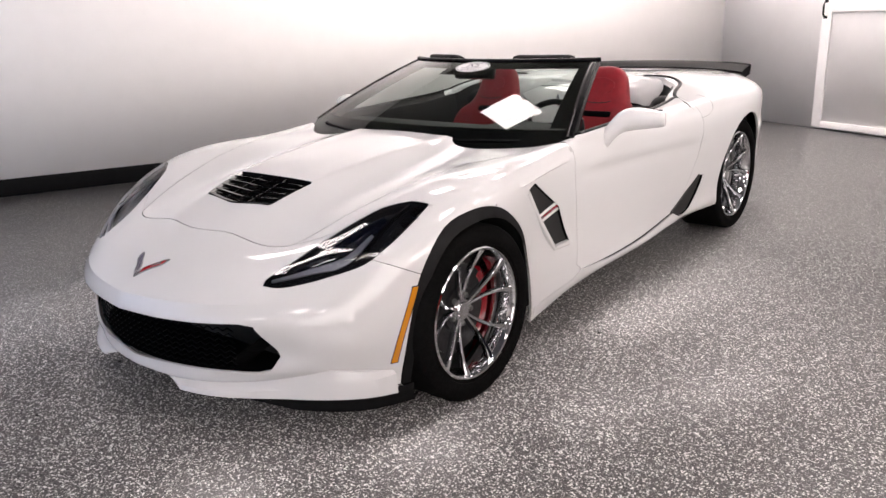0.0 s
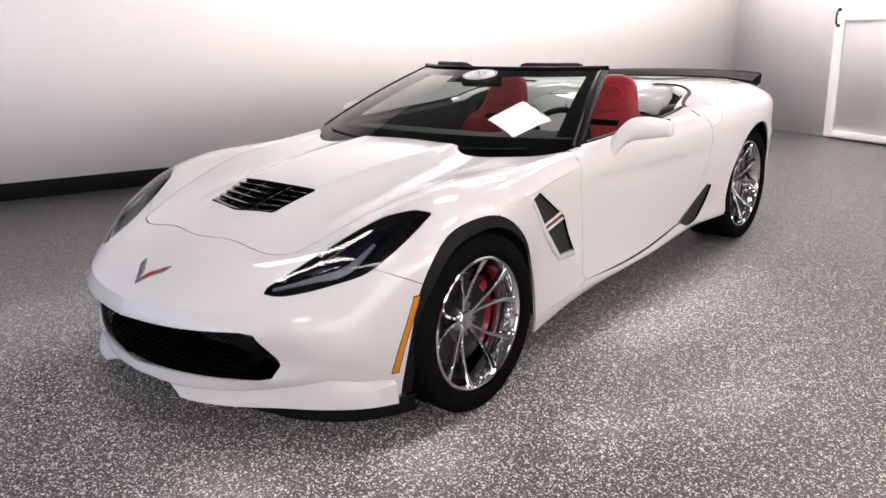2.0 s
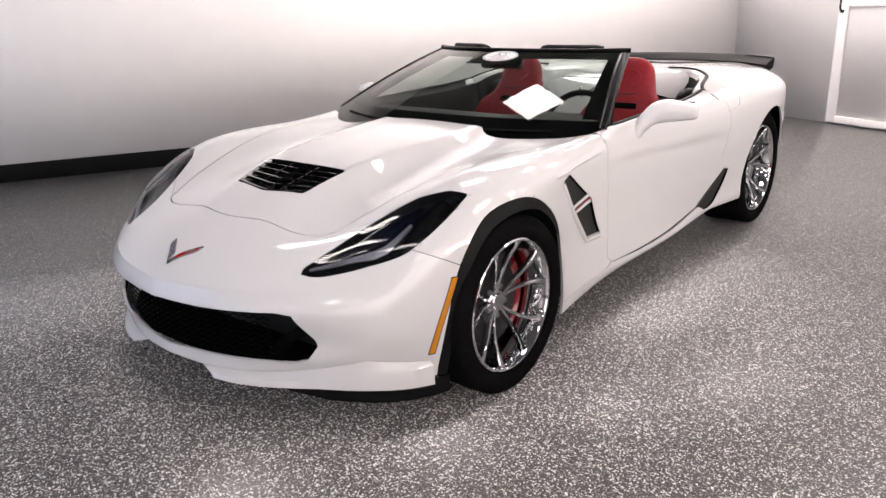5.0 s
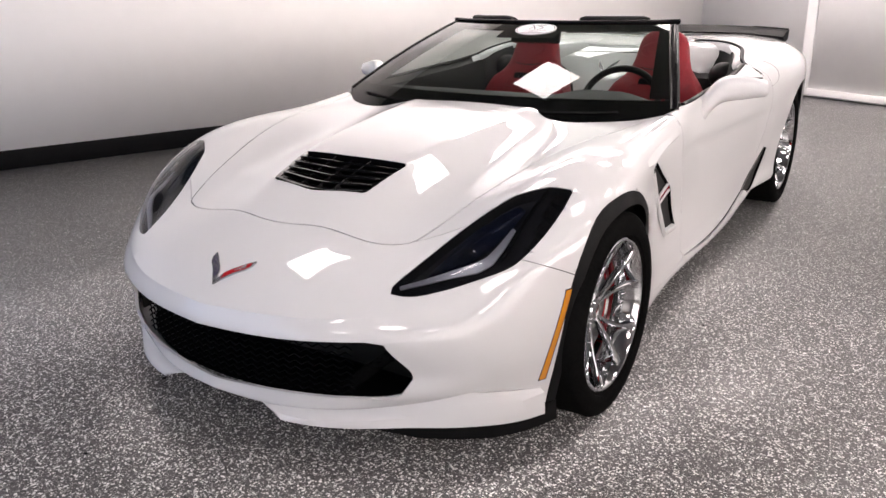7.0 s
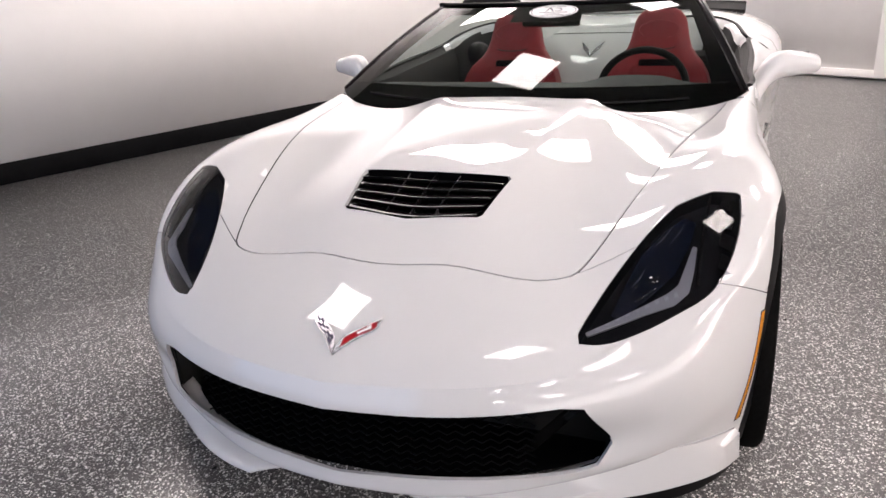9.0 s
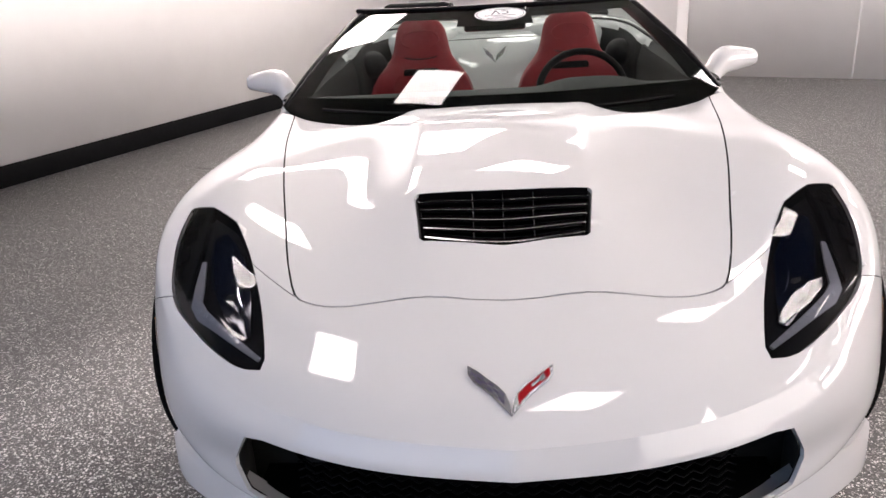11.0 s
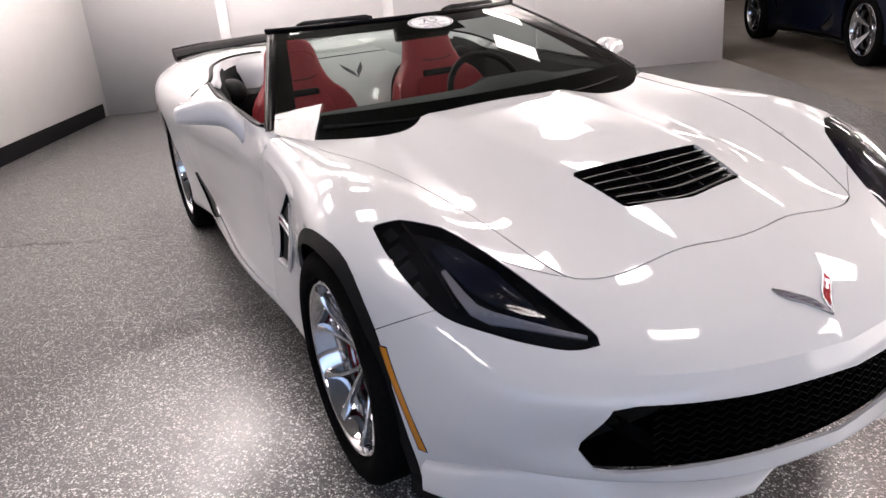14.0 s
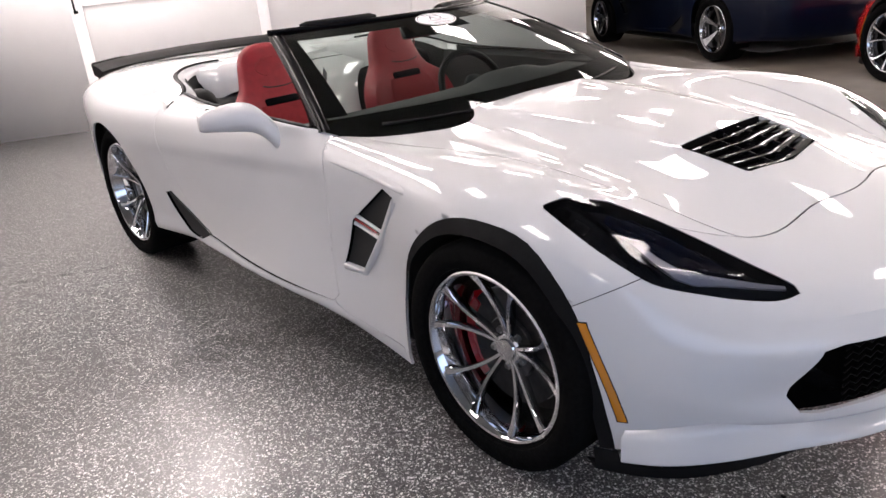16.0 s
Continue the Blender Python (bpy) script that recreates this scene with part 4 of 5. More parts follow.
# ---- the mouth: dark well, chevron bars, two side ducts
mouth = part("grille", new_box(-0.66, 0.66, -0.54, -0.52, 0.20, 0.47), DARK, car, "deep black grille with thin bars")
for sx in (1, -1):
    bm = bmesh.new()
    rows = []
    for z, d in ((0.46, 0.0), (0.46, 0.2)):
        rows.append([bm.verts.new((x * sx, -0.845 + 0.36 * x * x * 1.25 + 0.03 + d, z)) for x in np.linspace(0, 0.58, 12)])
    grid_faces(bm, rows)
    part("grille_roof", bm, DARK, mouth)
    bm = bmesh.new()
    rows = []
    for z, d in ((0.250, 0.0), (0.250, 0.25)):
        rows.append([bm.verts.new((x * sx, -0.825 + 0.36 * x * x * 1.25 + 0.022 + 0.06 * (x / 0.57) ** 4 + d, z)) for x in np.linspace(0, 0.565, 14)])
    grid_faces(bm, rows)
    part("grille_floor", bm, MESH_BLACK, mouth)
    fin = bmesh.new()
    rows = [[fin.verts.new((sx * (0.36 + 0.13 * t + 0.03 * u), -0.70 + 0.09 * t + 0.035 * u, 0.262 + 0.115 * t - 0.02 * u * u)) for u in np.linspace(0, 1, 5)] for t in np.linspace(0, 1, 7)]
    grid_faces(fin, rows)
    bmesh.ops.solidify(fin, geom=fin.faces, thickness=0.006)
    part("duct_fin", fin, GLOSS_BLACK, mouth)
    ledge = bmesh.new()
    rows = [[ledge.verts.new((sx * (0.43 + 0.15 * t), -0.665 + 0.06 * t + 0.07 * u, 0.395 + 0.008 * t - 0.006 * u)) for u in np.linspace(0, 1, 4)] for t in np.linspace(0, 1, 6)]
    grid_faces(ledge, rows)
    bmesh.ops.solidify(ledge, geom=ledge.faces, thickness=0.008)
    part("duct_ledge", ledge, MESH_BLACK, mouth)
for k in range(9):
    z = 0.270 + 0.0195 * k
    bm = bmesh.new()
    pts = []
    for i in range(49):
        x = -0.44 + 0.88 * i / 48
        pts.append((x, -0.80 + 0.45 * x * x, z + 0.006 * (1 if i % 2 else -1)))
    tube(bm, pts, 0.0024, 5)
    part("grille_bar", bm, MESH_BLACK, mouth)

for sx in (1, -1):
    part("grille_side", new_box(sx * 0.603 - 0.004, sx * 0.603 + 0.004, -0.625, -0.50, 0.215, 0.46), DARK, mouth)

# ---- lower lip: painted splitter steps and the black air dam under them
SPLIT = (  # crease on the bumper, upper rim, lower rim, from the inner end to the wheel
    ((0.150, -0.806, 0.213), (0.226, -0.818, 0.199), (0.250, -0.824, 0.184)),
    ((0.280, -0.783, 0.212), (0.330, -0.800, 0.197), (0.338, -0.802, 0.182)),
    ((0.400, -0.730, 0.217), (0.452, -0.744, 0.200), (0.460, -0.746, 0.180)),
    ((0.505, -0.678, 0.232), (0.575, -0.664, 0.206), (0.583, -0.662, 0.177)),
    ((0.648, -0.604, 0.272), (0.670, -0.604, 0.214), (0.677, -0.600, 0.174)),
    ((0.764, -0.512, 0.266), (0.790, -0.504, 0.226), (0.796, -0.497, 0.170)),
    ((0.846, -0.392, 0.246), (0.857, -0.390, 0.234), (0.861, -0.391, 0.166)),
)
for sx in (1, -1):
    bm = bmesh.new()
    rows = []
    at = np.linspace(0, 6, 49)
    lines = [natural(range(7), np.array([row[k] for row in SPLIT]), at) for k in range(3)]
    for a, b, c in zip(*lines):
        back = np.array((-0.06, 0.06, 0.008))
        rows.append([bm.verts.new(p) for p in (a + (-0.025, 0.035, -0.004), a, a * 0.5 + b * 0.5 - (0, 0, 0.002), b, c + (0, 0, 0.003), c, c + back)])
    grid_faces(bm, rows)
    bm.faces.new(rows[0])
    bmesh.ops.recalc_face_normals(bm, faces=bm.faces)
    part("splitter", bm if sx > 0 else mirrored(bm), PAINT, car, "white painted splitter blade", 30)
    dam = bmesh.new()
    rows = []
    for s in np.linspace(0.36, 1.19, 28):
        b = natural(STATIONS, RING[5], [s])[0]
        w = min(1, (s - 0.36) / 0.3)
        rows.append([dam.verts.new((b[0] - 0.012, b[1] + 0.02, 0.166)), dam.verts.new((b[0] - 0.006, b[1] + 0.012, 0.158 - 0.05 * w)), dam.verts.new((b[0] - 0.03, b[1] + 0.06, 0.158 - 0.05 * w))])
    grid_faces(dam, rows)
    part("air_dam", dam if sx > 0 else mirrored(dam), SATIN_BLACK, car, "black rubber air dam")

# ---- badge on the nose: two flags in a V, chrome edged
badge = part("badge", bmesh.new(), CHROME, car, "chrome V badge, one wing red, one chequered")
WING = [(0.88 * x, -0.792 + 0.88 * (y + 0.792)) for x, y in (
    (0.000, -0.792), (0.003, -0.768), (0.013, -0.745), (0.030, -0.727), (0.050, -0.712), (0.070, -0.694), (0.094, -0.678), (0.093, -0.700), (0.080, -0.719), (0.060, -0.734), (0.042, -0.749), (0.024, -0.768))]


def wing_piece(name, shape, sx, lift, material, thick=0.003):
    bm = bmesh.new()
    vs = [bm.verts.new((sx * x, y, on_top(x, y) + lift)) for x, y in shape]
    bm.faces.new(vs)
    bm.normal_update()
    if bm.faces[:][0].normal.z < 0:
        bmesh.ops.reverse_faces(bm, faces=bm.faces)
    return part(name, thicken(bm, thick), material, badge)


def along_wing(a, b):
    """A point of a wing: a from the tip of the V outwards, b from its inner to its outer edge."""
    lo = np.array(rounded([WING[0], WING[11], WING[10], WING[9], WING[8], WING[7]], 8, False))
    hi = np.array(rounded([WING[1], WING[2], WING[3], WING[4], WING[5], WING[6]], 8, False))
    i = a * (len(lo) - 1)
    p = lo[int(i)] * (1 - b) + hi[int(i)] * b
    return float(p[0]), float(p[1])


for sx in (1, -1):
    wing_piece("badge_wing", WING, sx, 0.006, BADGE_SILVER, 0.005)
    field = [along_wing(a, 0.18) for a in np.linspace(0.16, 0.94, 9)] + [along_wing(a, 0.82) for a in np.linspace(0.94, 0.22, 9)]
    wing_piece("badge_field", field, sx, 0.0068, BADGE_RED if sx > 0 else INK, 0.0015)
    if sx > 0:
        for a0, a1, b0, b1 in ((0.50, 0.70, 0.36, 0.62), (0.72, 0.80, 0.25, 0.75)):
            wing_piece("badge_mark", [along_wing(a0, b0), along_wing(a1, b0), along_wing(a1, b1), along_wing(a0, b1)], sx, 0.0074, BADGE_SILVER, 0.0012)
    else:
        for k in range(6):
            for j in range(3):
                if (k + j) % 2:
                    a0, b0 = 0.20 + 0.12 * k, 0.20 + 0.20 * j
                    wing_piece("check", [along_wing(a0, b0), along_wing(a0 + 0.11, b0), along_wing(a0 + 0.11, b0 + 0.19), along_wing(a0, b0 + 0.19)], sx, 0.0074, BADGE_SILVER, 0.0012)

# ---- windscreen
def screen(f, g):
    base = np.array((0.800 * f, 0.640 + 0.185 * f * f, 0.842 - 0.008 * f * f))
    head = np.array((0.575 * f, 1.245 + 0.215 * f * f, 1.118 - 0.004 * f * f))
    if g < 0:
        g *= max(0.0, 1 - abs(f) ** 5)
    p = base * (1 - g) + head * g
    return p + np.array((0, -0.03, 0.035)) * (4 * g * (1 - g)) * 0.36


def screen_sheet(f0, f1, g0, g1, nf, ng, lift=0.0):
    bm = bmesh.new()
    rows = []
    for i in range(nf + 1):
        row = []
        for j in range(ng + 1):
            p = screen(f0 + (f1 - f0) * i / nf, g0 + (g1 - g0) * j / ng) + np.array((0, -0.5, 0.85)) * lift
            row.append(bm.verts.new(p))
        rows.append(row)
    grid_faces(bm, rows)
    bmesh.ops.recalc_face_normals(bm, faces=bm.faces)
    if sum(f.normal.z for f in bm.faces) < 0:
        bmesh.ops.reverse_faces(bm, faces=bm.faces)
    return bm


shield = part("windshield", screen_sheet(-1, 1, -0.18, 1, 60, 48), GLASS, car, "raked windscreen in a black frame")
# black printed band round the glass, just inside it
for sx in (1, -1):
    bm = bmesh.new()
    grid_faces(bm, [[bm.verts.new(screen(sx * (1 + (0.885 + 0.035 * g - 1) * t), g) - np.array((0, -0.5, 0.85)) * 0.003) for g in np.linspace(0.10, 0.88, 21)] for t in (0, 0.25, 0.5, 0.75, 1)])
    part("black_band", bm, FRIT, shield, "black printed glass border")
for f0, f1, g0, g1, n, k in ((-1, 1, 0.88, 1.0, 40, 4), (-1, 1, -0.18, 0.085, 60, 10), (-0.24, 0.24, 0.78, 0.88, 12, 4)):
    part("black_band", screen_sheet(f0, f1, g0, g1, n, k, -0.003), FRIT, shield, "black printed glass border")
for sx in (1, -1):
    foot, tip = Vector(screen(sx, 0)), Vector(screen(sx, 1))
    bm = bmesh.new()
    rows = []
    for g in np.linspace(0.0, 1.0, 15):
        p = Vector(screen(sx, max(g, 0))) + (foot - tip) * max(-g, 0)
        wide = 1.0 + 0.3 * max(0, 0.25 - g) / 0.25
        tuck = 0.55 + 0.45 * min(1.0, g / 0.3)
        rows.append([bm.verts.new(p + Vector(q)) for q in ((-sx * 0.014, -0.002, 0.005), (sx * 0.008 * tuck, 0.004, 0.005), (sx * 0.017 * tuck, 0.018, 0.000), (sx * 0.016 * tuck, 0.034 * wide, -0.010), (sx * 0.002, 0.060 * wide, -0.026), (-sx * 0.036, 0.064, -0.034), (-sx * 0.040, 0.010, -0.012))])
    grid_faces(bm, rows, closed_v=True)
    bm.faces.new(rows[0])
    bm.faces.new(rows[-1][::-1])
    bmesh.ops.recalc_face_normals(bm, faces=bm.faces)
    part("pillar", bm, PILLAR_BLACK, shield, "black windscreen pillar", 50)
bm = bmesh.new()
pts = [Vector(screen(f, 1.0)) + Vector((0, 0.030, 0.000)) for f in np.linspace(-1.02, 1.02, 31)]
tube(bm, pts, 0.030, 14, (1.0, 0.42))
part("header", bm, PILLAR_BLACK, shield, "gloss black windscreen header")
for sx in (1, -1):
    bm = bmesh.new()
    pts = [Vector(screen(f, 1.0)) + Vector((0, 0.085, 0.010 - 0.004 * abs(f))) for f in np.linspace(0.30 * sx, 0.80 * sx, 12)]
    tube(bm, pts, 0.045, 12, (1.0, 0.42), radii=[0.028] + [0.045] * 10 + [0.028])
    part("sun_visor", bm, SATIN_BLACK, shield, "folded black sun visor over the header")
bm = bmesh.new()
box(bm, -0.125, 0.125, -0.018, 0.018, -0.032, 0.032, pose(0, 1.235, 1.062, -15, 0, 0), 0.012)
part("rear_view_mirror", bm, GLOSS_BLACK, shield, "black frameless inside mirror")
# oval vinyl sticker on the glass


def on_screen(u, v, lift):
    """A point of the screen near its top middle: u metres across, v metres up the slope."""
    p = screen(u / 0.60, 0.905 + v / 0.68)
    return p + np.array((0, -0.5, 0.85)) * lift


def disc(a, b, lift, n=48, a0=0.0, b0=0.0):
    bm = bmesh.new()
    out = [bm.verts.new(on_screen(0.023 + a * math.cos(2 * math.pi * k / n), b * math.sin(2 * math.pi * k / n), lift)) for k in range(n)]
    if a0:
        inn = [bm.verts.new(on_screen(0.023 + a0 * math.cos(2 * math.pi * k / n), b0 * math.sin(2 * math.pi * k / n), lift)) for k in range(n)]
        for k in range(n):
            bm.faces.new((out[k], out[(k + 1) % n], inn[(k + 1) % n], inn[k]))
    else:
        bm.faces.new(out)
    return bm


sticker = part("sticker", disc(0.102, 0.060, 0.003), PAPER_WHITE, shield, "white oval sticker with dark print")
part("sticker_ring", disc(0.096, 0.055, 0.0036, 48, 0.092, 0.052), INK, sticker)
def on_sticker(outline, name="print_bar"):
    bm = bmesh.new()
    vs = [bm.verts.new(on_screen(0.023 + u, v, 0.0037)) for u, v in outline]
    bm.faces.new(vs)
    part(name, bm, INK, sticker)


for half, v0, v1 in ((0.062, -0.016, -0.012), (0.050, -0.040, -0.036), (0.045, 0.036, 0.040), (0.030, -0.028, -0.025)):
    on_sticker([(half * k, v0) for k in np.linspace(-1, 1, 9)] + [(half * k, v1) for k in np.linspace(1, -1, 9)])
on_sticker([(-0.036, -0.004), (-0.030, -0.004), (-0.017, 0.022), (-0.004, -0.004), (0.002, -0.004), (-0.013, 0.028), (-0.021, 0.028)], "print_mark")
ARC = np.linspace(-2.2, 2.2, 15)
on_sticker([(0.016 + 0.019 * math.cos(a), 0.012 + 0.016 * math.sin(a)) for a in ARC] + [(0.016 + 0.013 * math.cos(a), 0.012 + 0.011 * math.sin(a)) for a in ARC[::-1]], "print_mark")

# cowl below the glass, and the wipers
bm = bmesh.new()
rows = []
for f in np.linspace(-1.0, 1.0, 41):
    x = 0.795 * f
    yh = 0.60 + 0.02 * f * f + 0.10 * max(0, abs(f) - 0.7)
    p = screen(f, 0.02)
    rows.append([bm.verts.new((x * 0.97, yh - 0.03, 0.735 + 0.03 * abs(f))), bm.verts.new((x * 0.985, (yh + p[1]) / 2 + 0.01, 0.755 + 0.025 * abs(f))), bm.verts.new((p[0], p[1] + 0.004, p[2] - 0.012)), bm.verts.new((p[0], p[1] + 0.1, p[2] - 0.1))])
grid_faces(bm, rows)
bmesh.ops.recalc_face_normals(bm, faces=bm.faces)
cowl = part("cowl_panel", bm, MESH_BLACK, car, "black plastic cowl below the windscreen")
for x0, x1, g0, g1 in ((-0.62, -0.20, -0.03, -0.06), (0.10, 0.60, -0.07, -0.05)):
    bm = bmesh.new()
    pts = []
    for t in np.linspace(0, 1, 12):
        f = (x0 + (x1 - x0) * t) / 0.79
        p = screen(f, g0 + (g1 - g0) * t) + np.array((0, -0.5, 0.85)) * 0.004
        pts.append(tuple(p))
    tube(bm, pts, 0.004, 6, radii=[0.006] * 3 + [0.004] * 9)
    part("wiper", bm, SATIN_BLACK, cowl)

# ---- cockpit: rim, tub, dash, wheel, seats, bright panel between the seats
rimline = [tuple(p) for p in BELT_LINE[3:]] + [tuple(p) for p in TAIL[:, 0][1:]]
rimline = [p for i, p in enumerate(rimline) if p[0] >= 0.0]
for sx in (1, -1):
    bm = bmesh.new()
    tube(bm, [(sx * p[0] - sx * 0.006, p[1] - 0.004, p[2] + 0.001) for p in rimline if p[0] > 0.42], 0.009, 8, (1.2, 0.7))
    part("cockpit_seal", bm, SATIN_BLACK, car, "black rubber window seal")
    bm = bmesh.new()
    rows = []
    for p in rimline:
        q = np.array(p)
        k = 1.0 if q[1] < 2.0 else max(0.35, 1 - (q[1] - 2.0) * 1.6)
        rows.append([bm.verts.new((sx * (q[0] - d), q[1] - e, q[2] - h * k)) for d, e, h in ((0.008, 0.003, 0.006), (0.05, 0.01, 0.03), (0.075, 0.02, 0.12), (0.08, 0.03, 0.30), (0.10, 0.05, 0.55))])
    grid_faces(bm, rows)
    bmesh.ops.recalc_face_normals(bm, faces=bm.faces)
    part("inner_panel", bm, DASH, car, "dark inner door panel")
    bm = bmesh.new()
    rows = []
    for p in [q for q in rimline if q[1] > 1.92]:
        q = np.array(p)
        rows.append([bm.verts.new((sx * (q[0] - d), q[1] - e, q[2] - h)) for d, e, h in ((0.016, 0.006, 0.001), (0.028, 0.016, 0.006), (0.038, 0.026, 0.018), (0.044, 0.034, 0.036))])
    grid_faces(bm, rows)
    bmesh.ops.recalc_face_normals(bm, faces=bm.faces)
    part("tonneau_wall", bm, PAINT, car, "white inner wall of the cockpit corner")
part("cabin_floor", new_box(-0.80, 0.80, 0.85, 2.45, 0.20, 0.26), DASH, car)
part("bulkhead", new_box(-0.78, 0.78, 2.30, 2.34, 0.2, 0.86, bevel=0.01), DASH, car)
part("firewall", new_box(-0.80, 0.80, 0.70, 0.74, 0.2, 0.76), DARK, car)
bm = bmesh.new()
rows = []
for x in np.linspace(-0.76, 0.76, 39):
    f = x / 0.76
    hump = 0.035 * math.exp(-((x - 0.375) / 0.17) ** 4)
    rows.append([bm.verts.new((x, y, z)) for y, z in ((0.70 + 0.13 * f * f, 0.795), (0.95 + 0.08 * f * f, 0.812 + 0.2 * hump), (1.12, 0.815 + hump * 0.9), (1.19, 0.800 + hump), (1.215, 0.77 + hump * 0.8), (1.19, 0.70), (1.14, 0.58), (1.12, 0.40))])
grid_faces(bm, rows)
bmesh.ops.recalc_face_normals(bm, faces=bm.faces)
dash = part("dashboard", bm, DASH_TOP, car, "dark soft dashboard with an instrument hood")
part("centre_console", new_box(-0.115, 0.115, 1.12, 2.0, 0.25, 0.60, bevel=0.03), DASH, car)
steer = bmesh.new()
pts = [(0.185 * math.cos(a), 0.175 * math.sin(a), 0.0) for a in np.linspace(0, 2 * math.pi, 41)[:-1]]
rings = []
for i, p in enumerate(pts):
    d = Vector(p).normalized()
    rings.append([steer.verts.new(Vector(p) + d * 0.016 * math.cos(b) + Vector((0, 0, 0.016 * math.sin(b)))) for b in np.linspace(0, 2 * math.pi, 11)[:-1]])
grid_faces(steer, rings, closed_u=True, closed_v=True)
for a in (0, 180, 270):
    tube(steer, [(0.04 * math.cos(radians(a)), 0.04 * math.sin(radians(a)), -0.01), (0.18 * math.cos(radians(a)), 0.17 * math.sin(radians(a)), 0)], 0.016, 8, (1.4, 0.5))
steer.transform(pose(0.37, 1.37, 0.745, 66, 0, 0))
hub = bmesh.new()
bmesh.ops.create_uvsphere(hub, u_segments=20, v_segments=10, radius=0.07)
hub.transform(pose(0.37, 1.35, 0.742, 66, 0, 0) @ Matrix.Diagonal((1, 1, 0.5, 1)))
bmesh.ops.recalc_face_normals(steer, faces=steer.faces)
sw = part("steering_wheel", steer, SATIN_BLACK, car, "black leather steering wheel")
part("horn_pad", hub, DASH, sw)


def seat(x0):
    """A bucket seat with the head rest grown out of its back."""
    bm = bmesh.new()
    rows = []
    prof = ((0.36, 0.235, 1.70, 0.10), (0.45, 0.25, 1.735, 0.12), (0.55, 0.266, 1.775, 0.13), (0.63, 0.266, 1.805, 0.13), (0.69, 0.258, 1.830, 0.128), (0.74, 0.240, 1.850, 0.125), (0.78, 0.214, 1.870, 0.122), (0.815, 0.182, 1.888, 0.120), (0.85, 0.156, 1.902, 0.118), (0.89, 0.142, 1.920, 0.115), (0.93, 0.134, 1.935, 0.11), (0.975, 0.124, 1.948, 0.10), (1.003, 0.110, 1.954, 0.090), (1.022, 0.090, 1.961, 0.076), (1.035, 0.064, 1.970, 0.056), (1.042, 0.032, 1.980, 0.03))
    for z, w, y, d in prof:
        ring = []
        for k in range(28):
            a = 2 * math.pi * k / 28
            c, s = math.cos(a), math.sin(a)
            xx = w * math.copysign(abs(c) ** (0.55 if z < 0.9 else 0.75), c)
            yy = d * 0.5 * math.copysign(abs(s) ** 0.6, s)
            wing = 0.055 * (abs(xx) / w) ** 4 if s < 0 and z < 0.8 else 0.0
            ring.append(bm.verts.new((xx, y + d * 0.5 + yy - wing, z)))
        rows.append(ring)
    grid_faces(bm, rows, closed_v=True)
    bm.faces.new(rows[-1])
    bmesh.ops.recalc_face_normals(bm, faces=bm.faces)
    bm.transform(pose(x0, 0, 0))
    s = part("seat", bm, RED_LEATHER, car, "red leather bucket seat with a built-in head rest", 50)
    # padded middle, and the dark slot below the head rest
    pad = bmesh.new()
    rows = []
    for z, w, y in ((0.46, 0.15, 1.726), (0.56, 0.155, 1.766), (0.66, 0.15, 1.806), (0.735, 0.135, 1.84), (0.775, 0.115, 1.862)):
        rows.append([pad.verts.new((x0 + w * math.sin(a), y - 0.012 * math.cos(a), z)) for a in np.linspace(-1.5, 1.5, 13)])
    grid_faces(pad, rows)
    bmesh.ops.recalc_face_normals(pad, faces=pad.faces)
    part("seat_insert", pad, RED_SUEDE, s, "red suede insert")
    slot = bmesh.new()
    box(slot, -0.092, 0.092, -0.003, 0.03, -0.026, 0.026, pose(x0, 1.866, 0.786, -22, 0, 0), 0.018)
    part("belt_slot", slot, MESH_BLACK, s)
    seam = bmesh.new()
    tube(seam, [(x0 + 0.094 * math.sin(a), 1.955 - 0.035 - 0.085 * (0.5 - 0.5 * math.cos(a)) * 0.4, 0.985 - 0.085 * (0.5 - 0.5 * math.cos(a))) for a in np.linspace(-2.6, 2.6, 25)], 0.0025, 6)
    part("seat_seam", seam, RED_SUEDE, s)
    fold = bmesh.new()
    tube(fold, [(x0 + 0.082 * k, 1.871 + 0.012 * abs(k) ** 2, 0.852 + 0.010 * abs(k) ** 3) for k in np.linspace(-1, 1, 11)], 0.0030, 6)
    part("head_rest_fold", fold, DARK, s)
    cush = new_box(x0 - 0.25, x0 + 0.25, 1.28, 1.76, 0.30, 0.47, bevel=0.06)
    part("cushion", cush, RED_LEATHER, s)
    back = bmesh.new()
    rows = []
    for z, w, y, d in prof[:-1]:
        rows.append([back.verts.new((x0 + w * 0.93 * math.sin(a), y + d * 0.62 + d * 0.5 * math.cos(a), z)) for a in np.linspace(-1.5, 1.5, 13)])
    grid_faces(back, rows)
    bmesh.ops.recalc_face_normals(back, faces=back.faces)
    part("seat_shell", back, GLOSS_BLACK, s, "black seat back shell")
    return s


for x0 in (0.37, -0.37):
    seat(x0)

bm = bmesh.new()
rows = []
for t in np.linspace(0, 1, 20):
    y, z, w = natural(range(6), np.array(((2.37, 0.930, 0.56), (2.27, 0.897, 0.46), (2.135, 0.832, 0.28), (2.04, 0.76, 0.18), (1.96, 0.66, 0.13), (1.90, 0.56, 0.11))), [t * 5])[0]
    rows.append([bm.verts.new((w * k, y + 0.02 * abs(k) ** 3, z - 0.012 * abs(k) ** 3)) for k in np.linspace(-1, 1, 17)])
grid_faces(bm, rows)
bmesh.ops.recalc_face_normals(bm, faces=bm.faces)
fall = part("waterfall_panel", bm, PAINT, car, "white panel running down between the seats")
vb = bmesh.new()
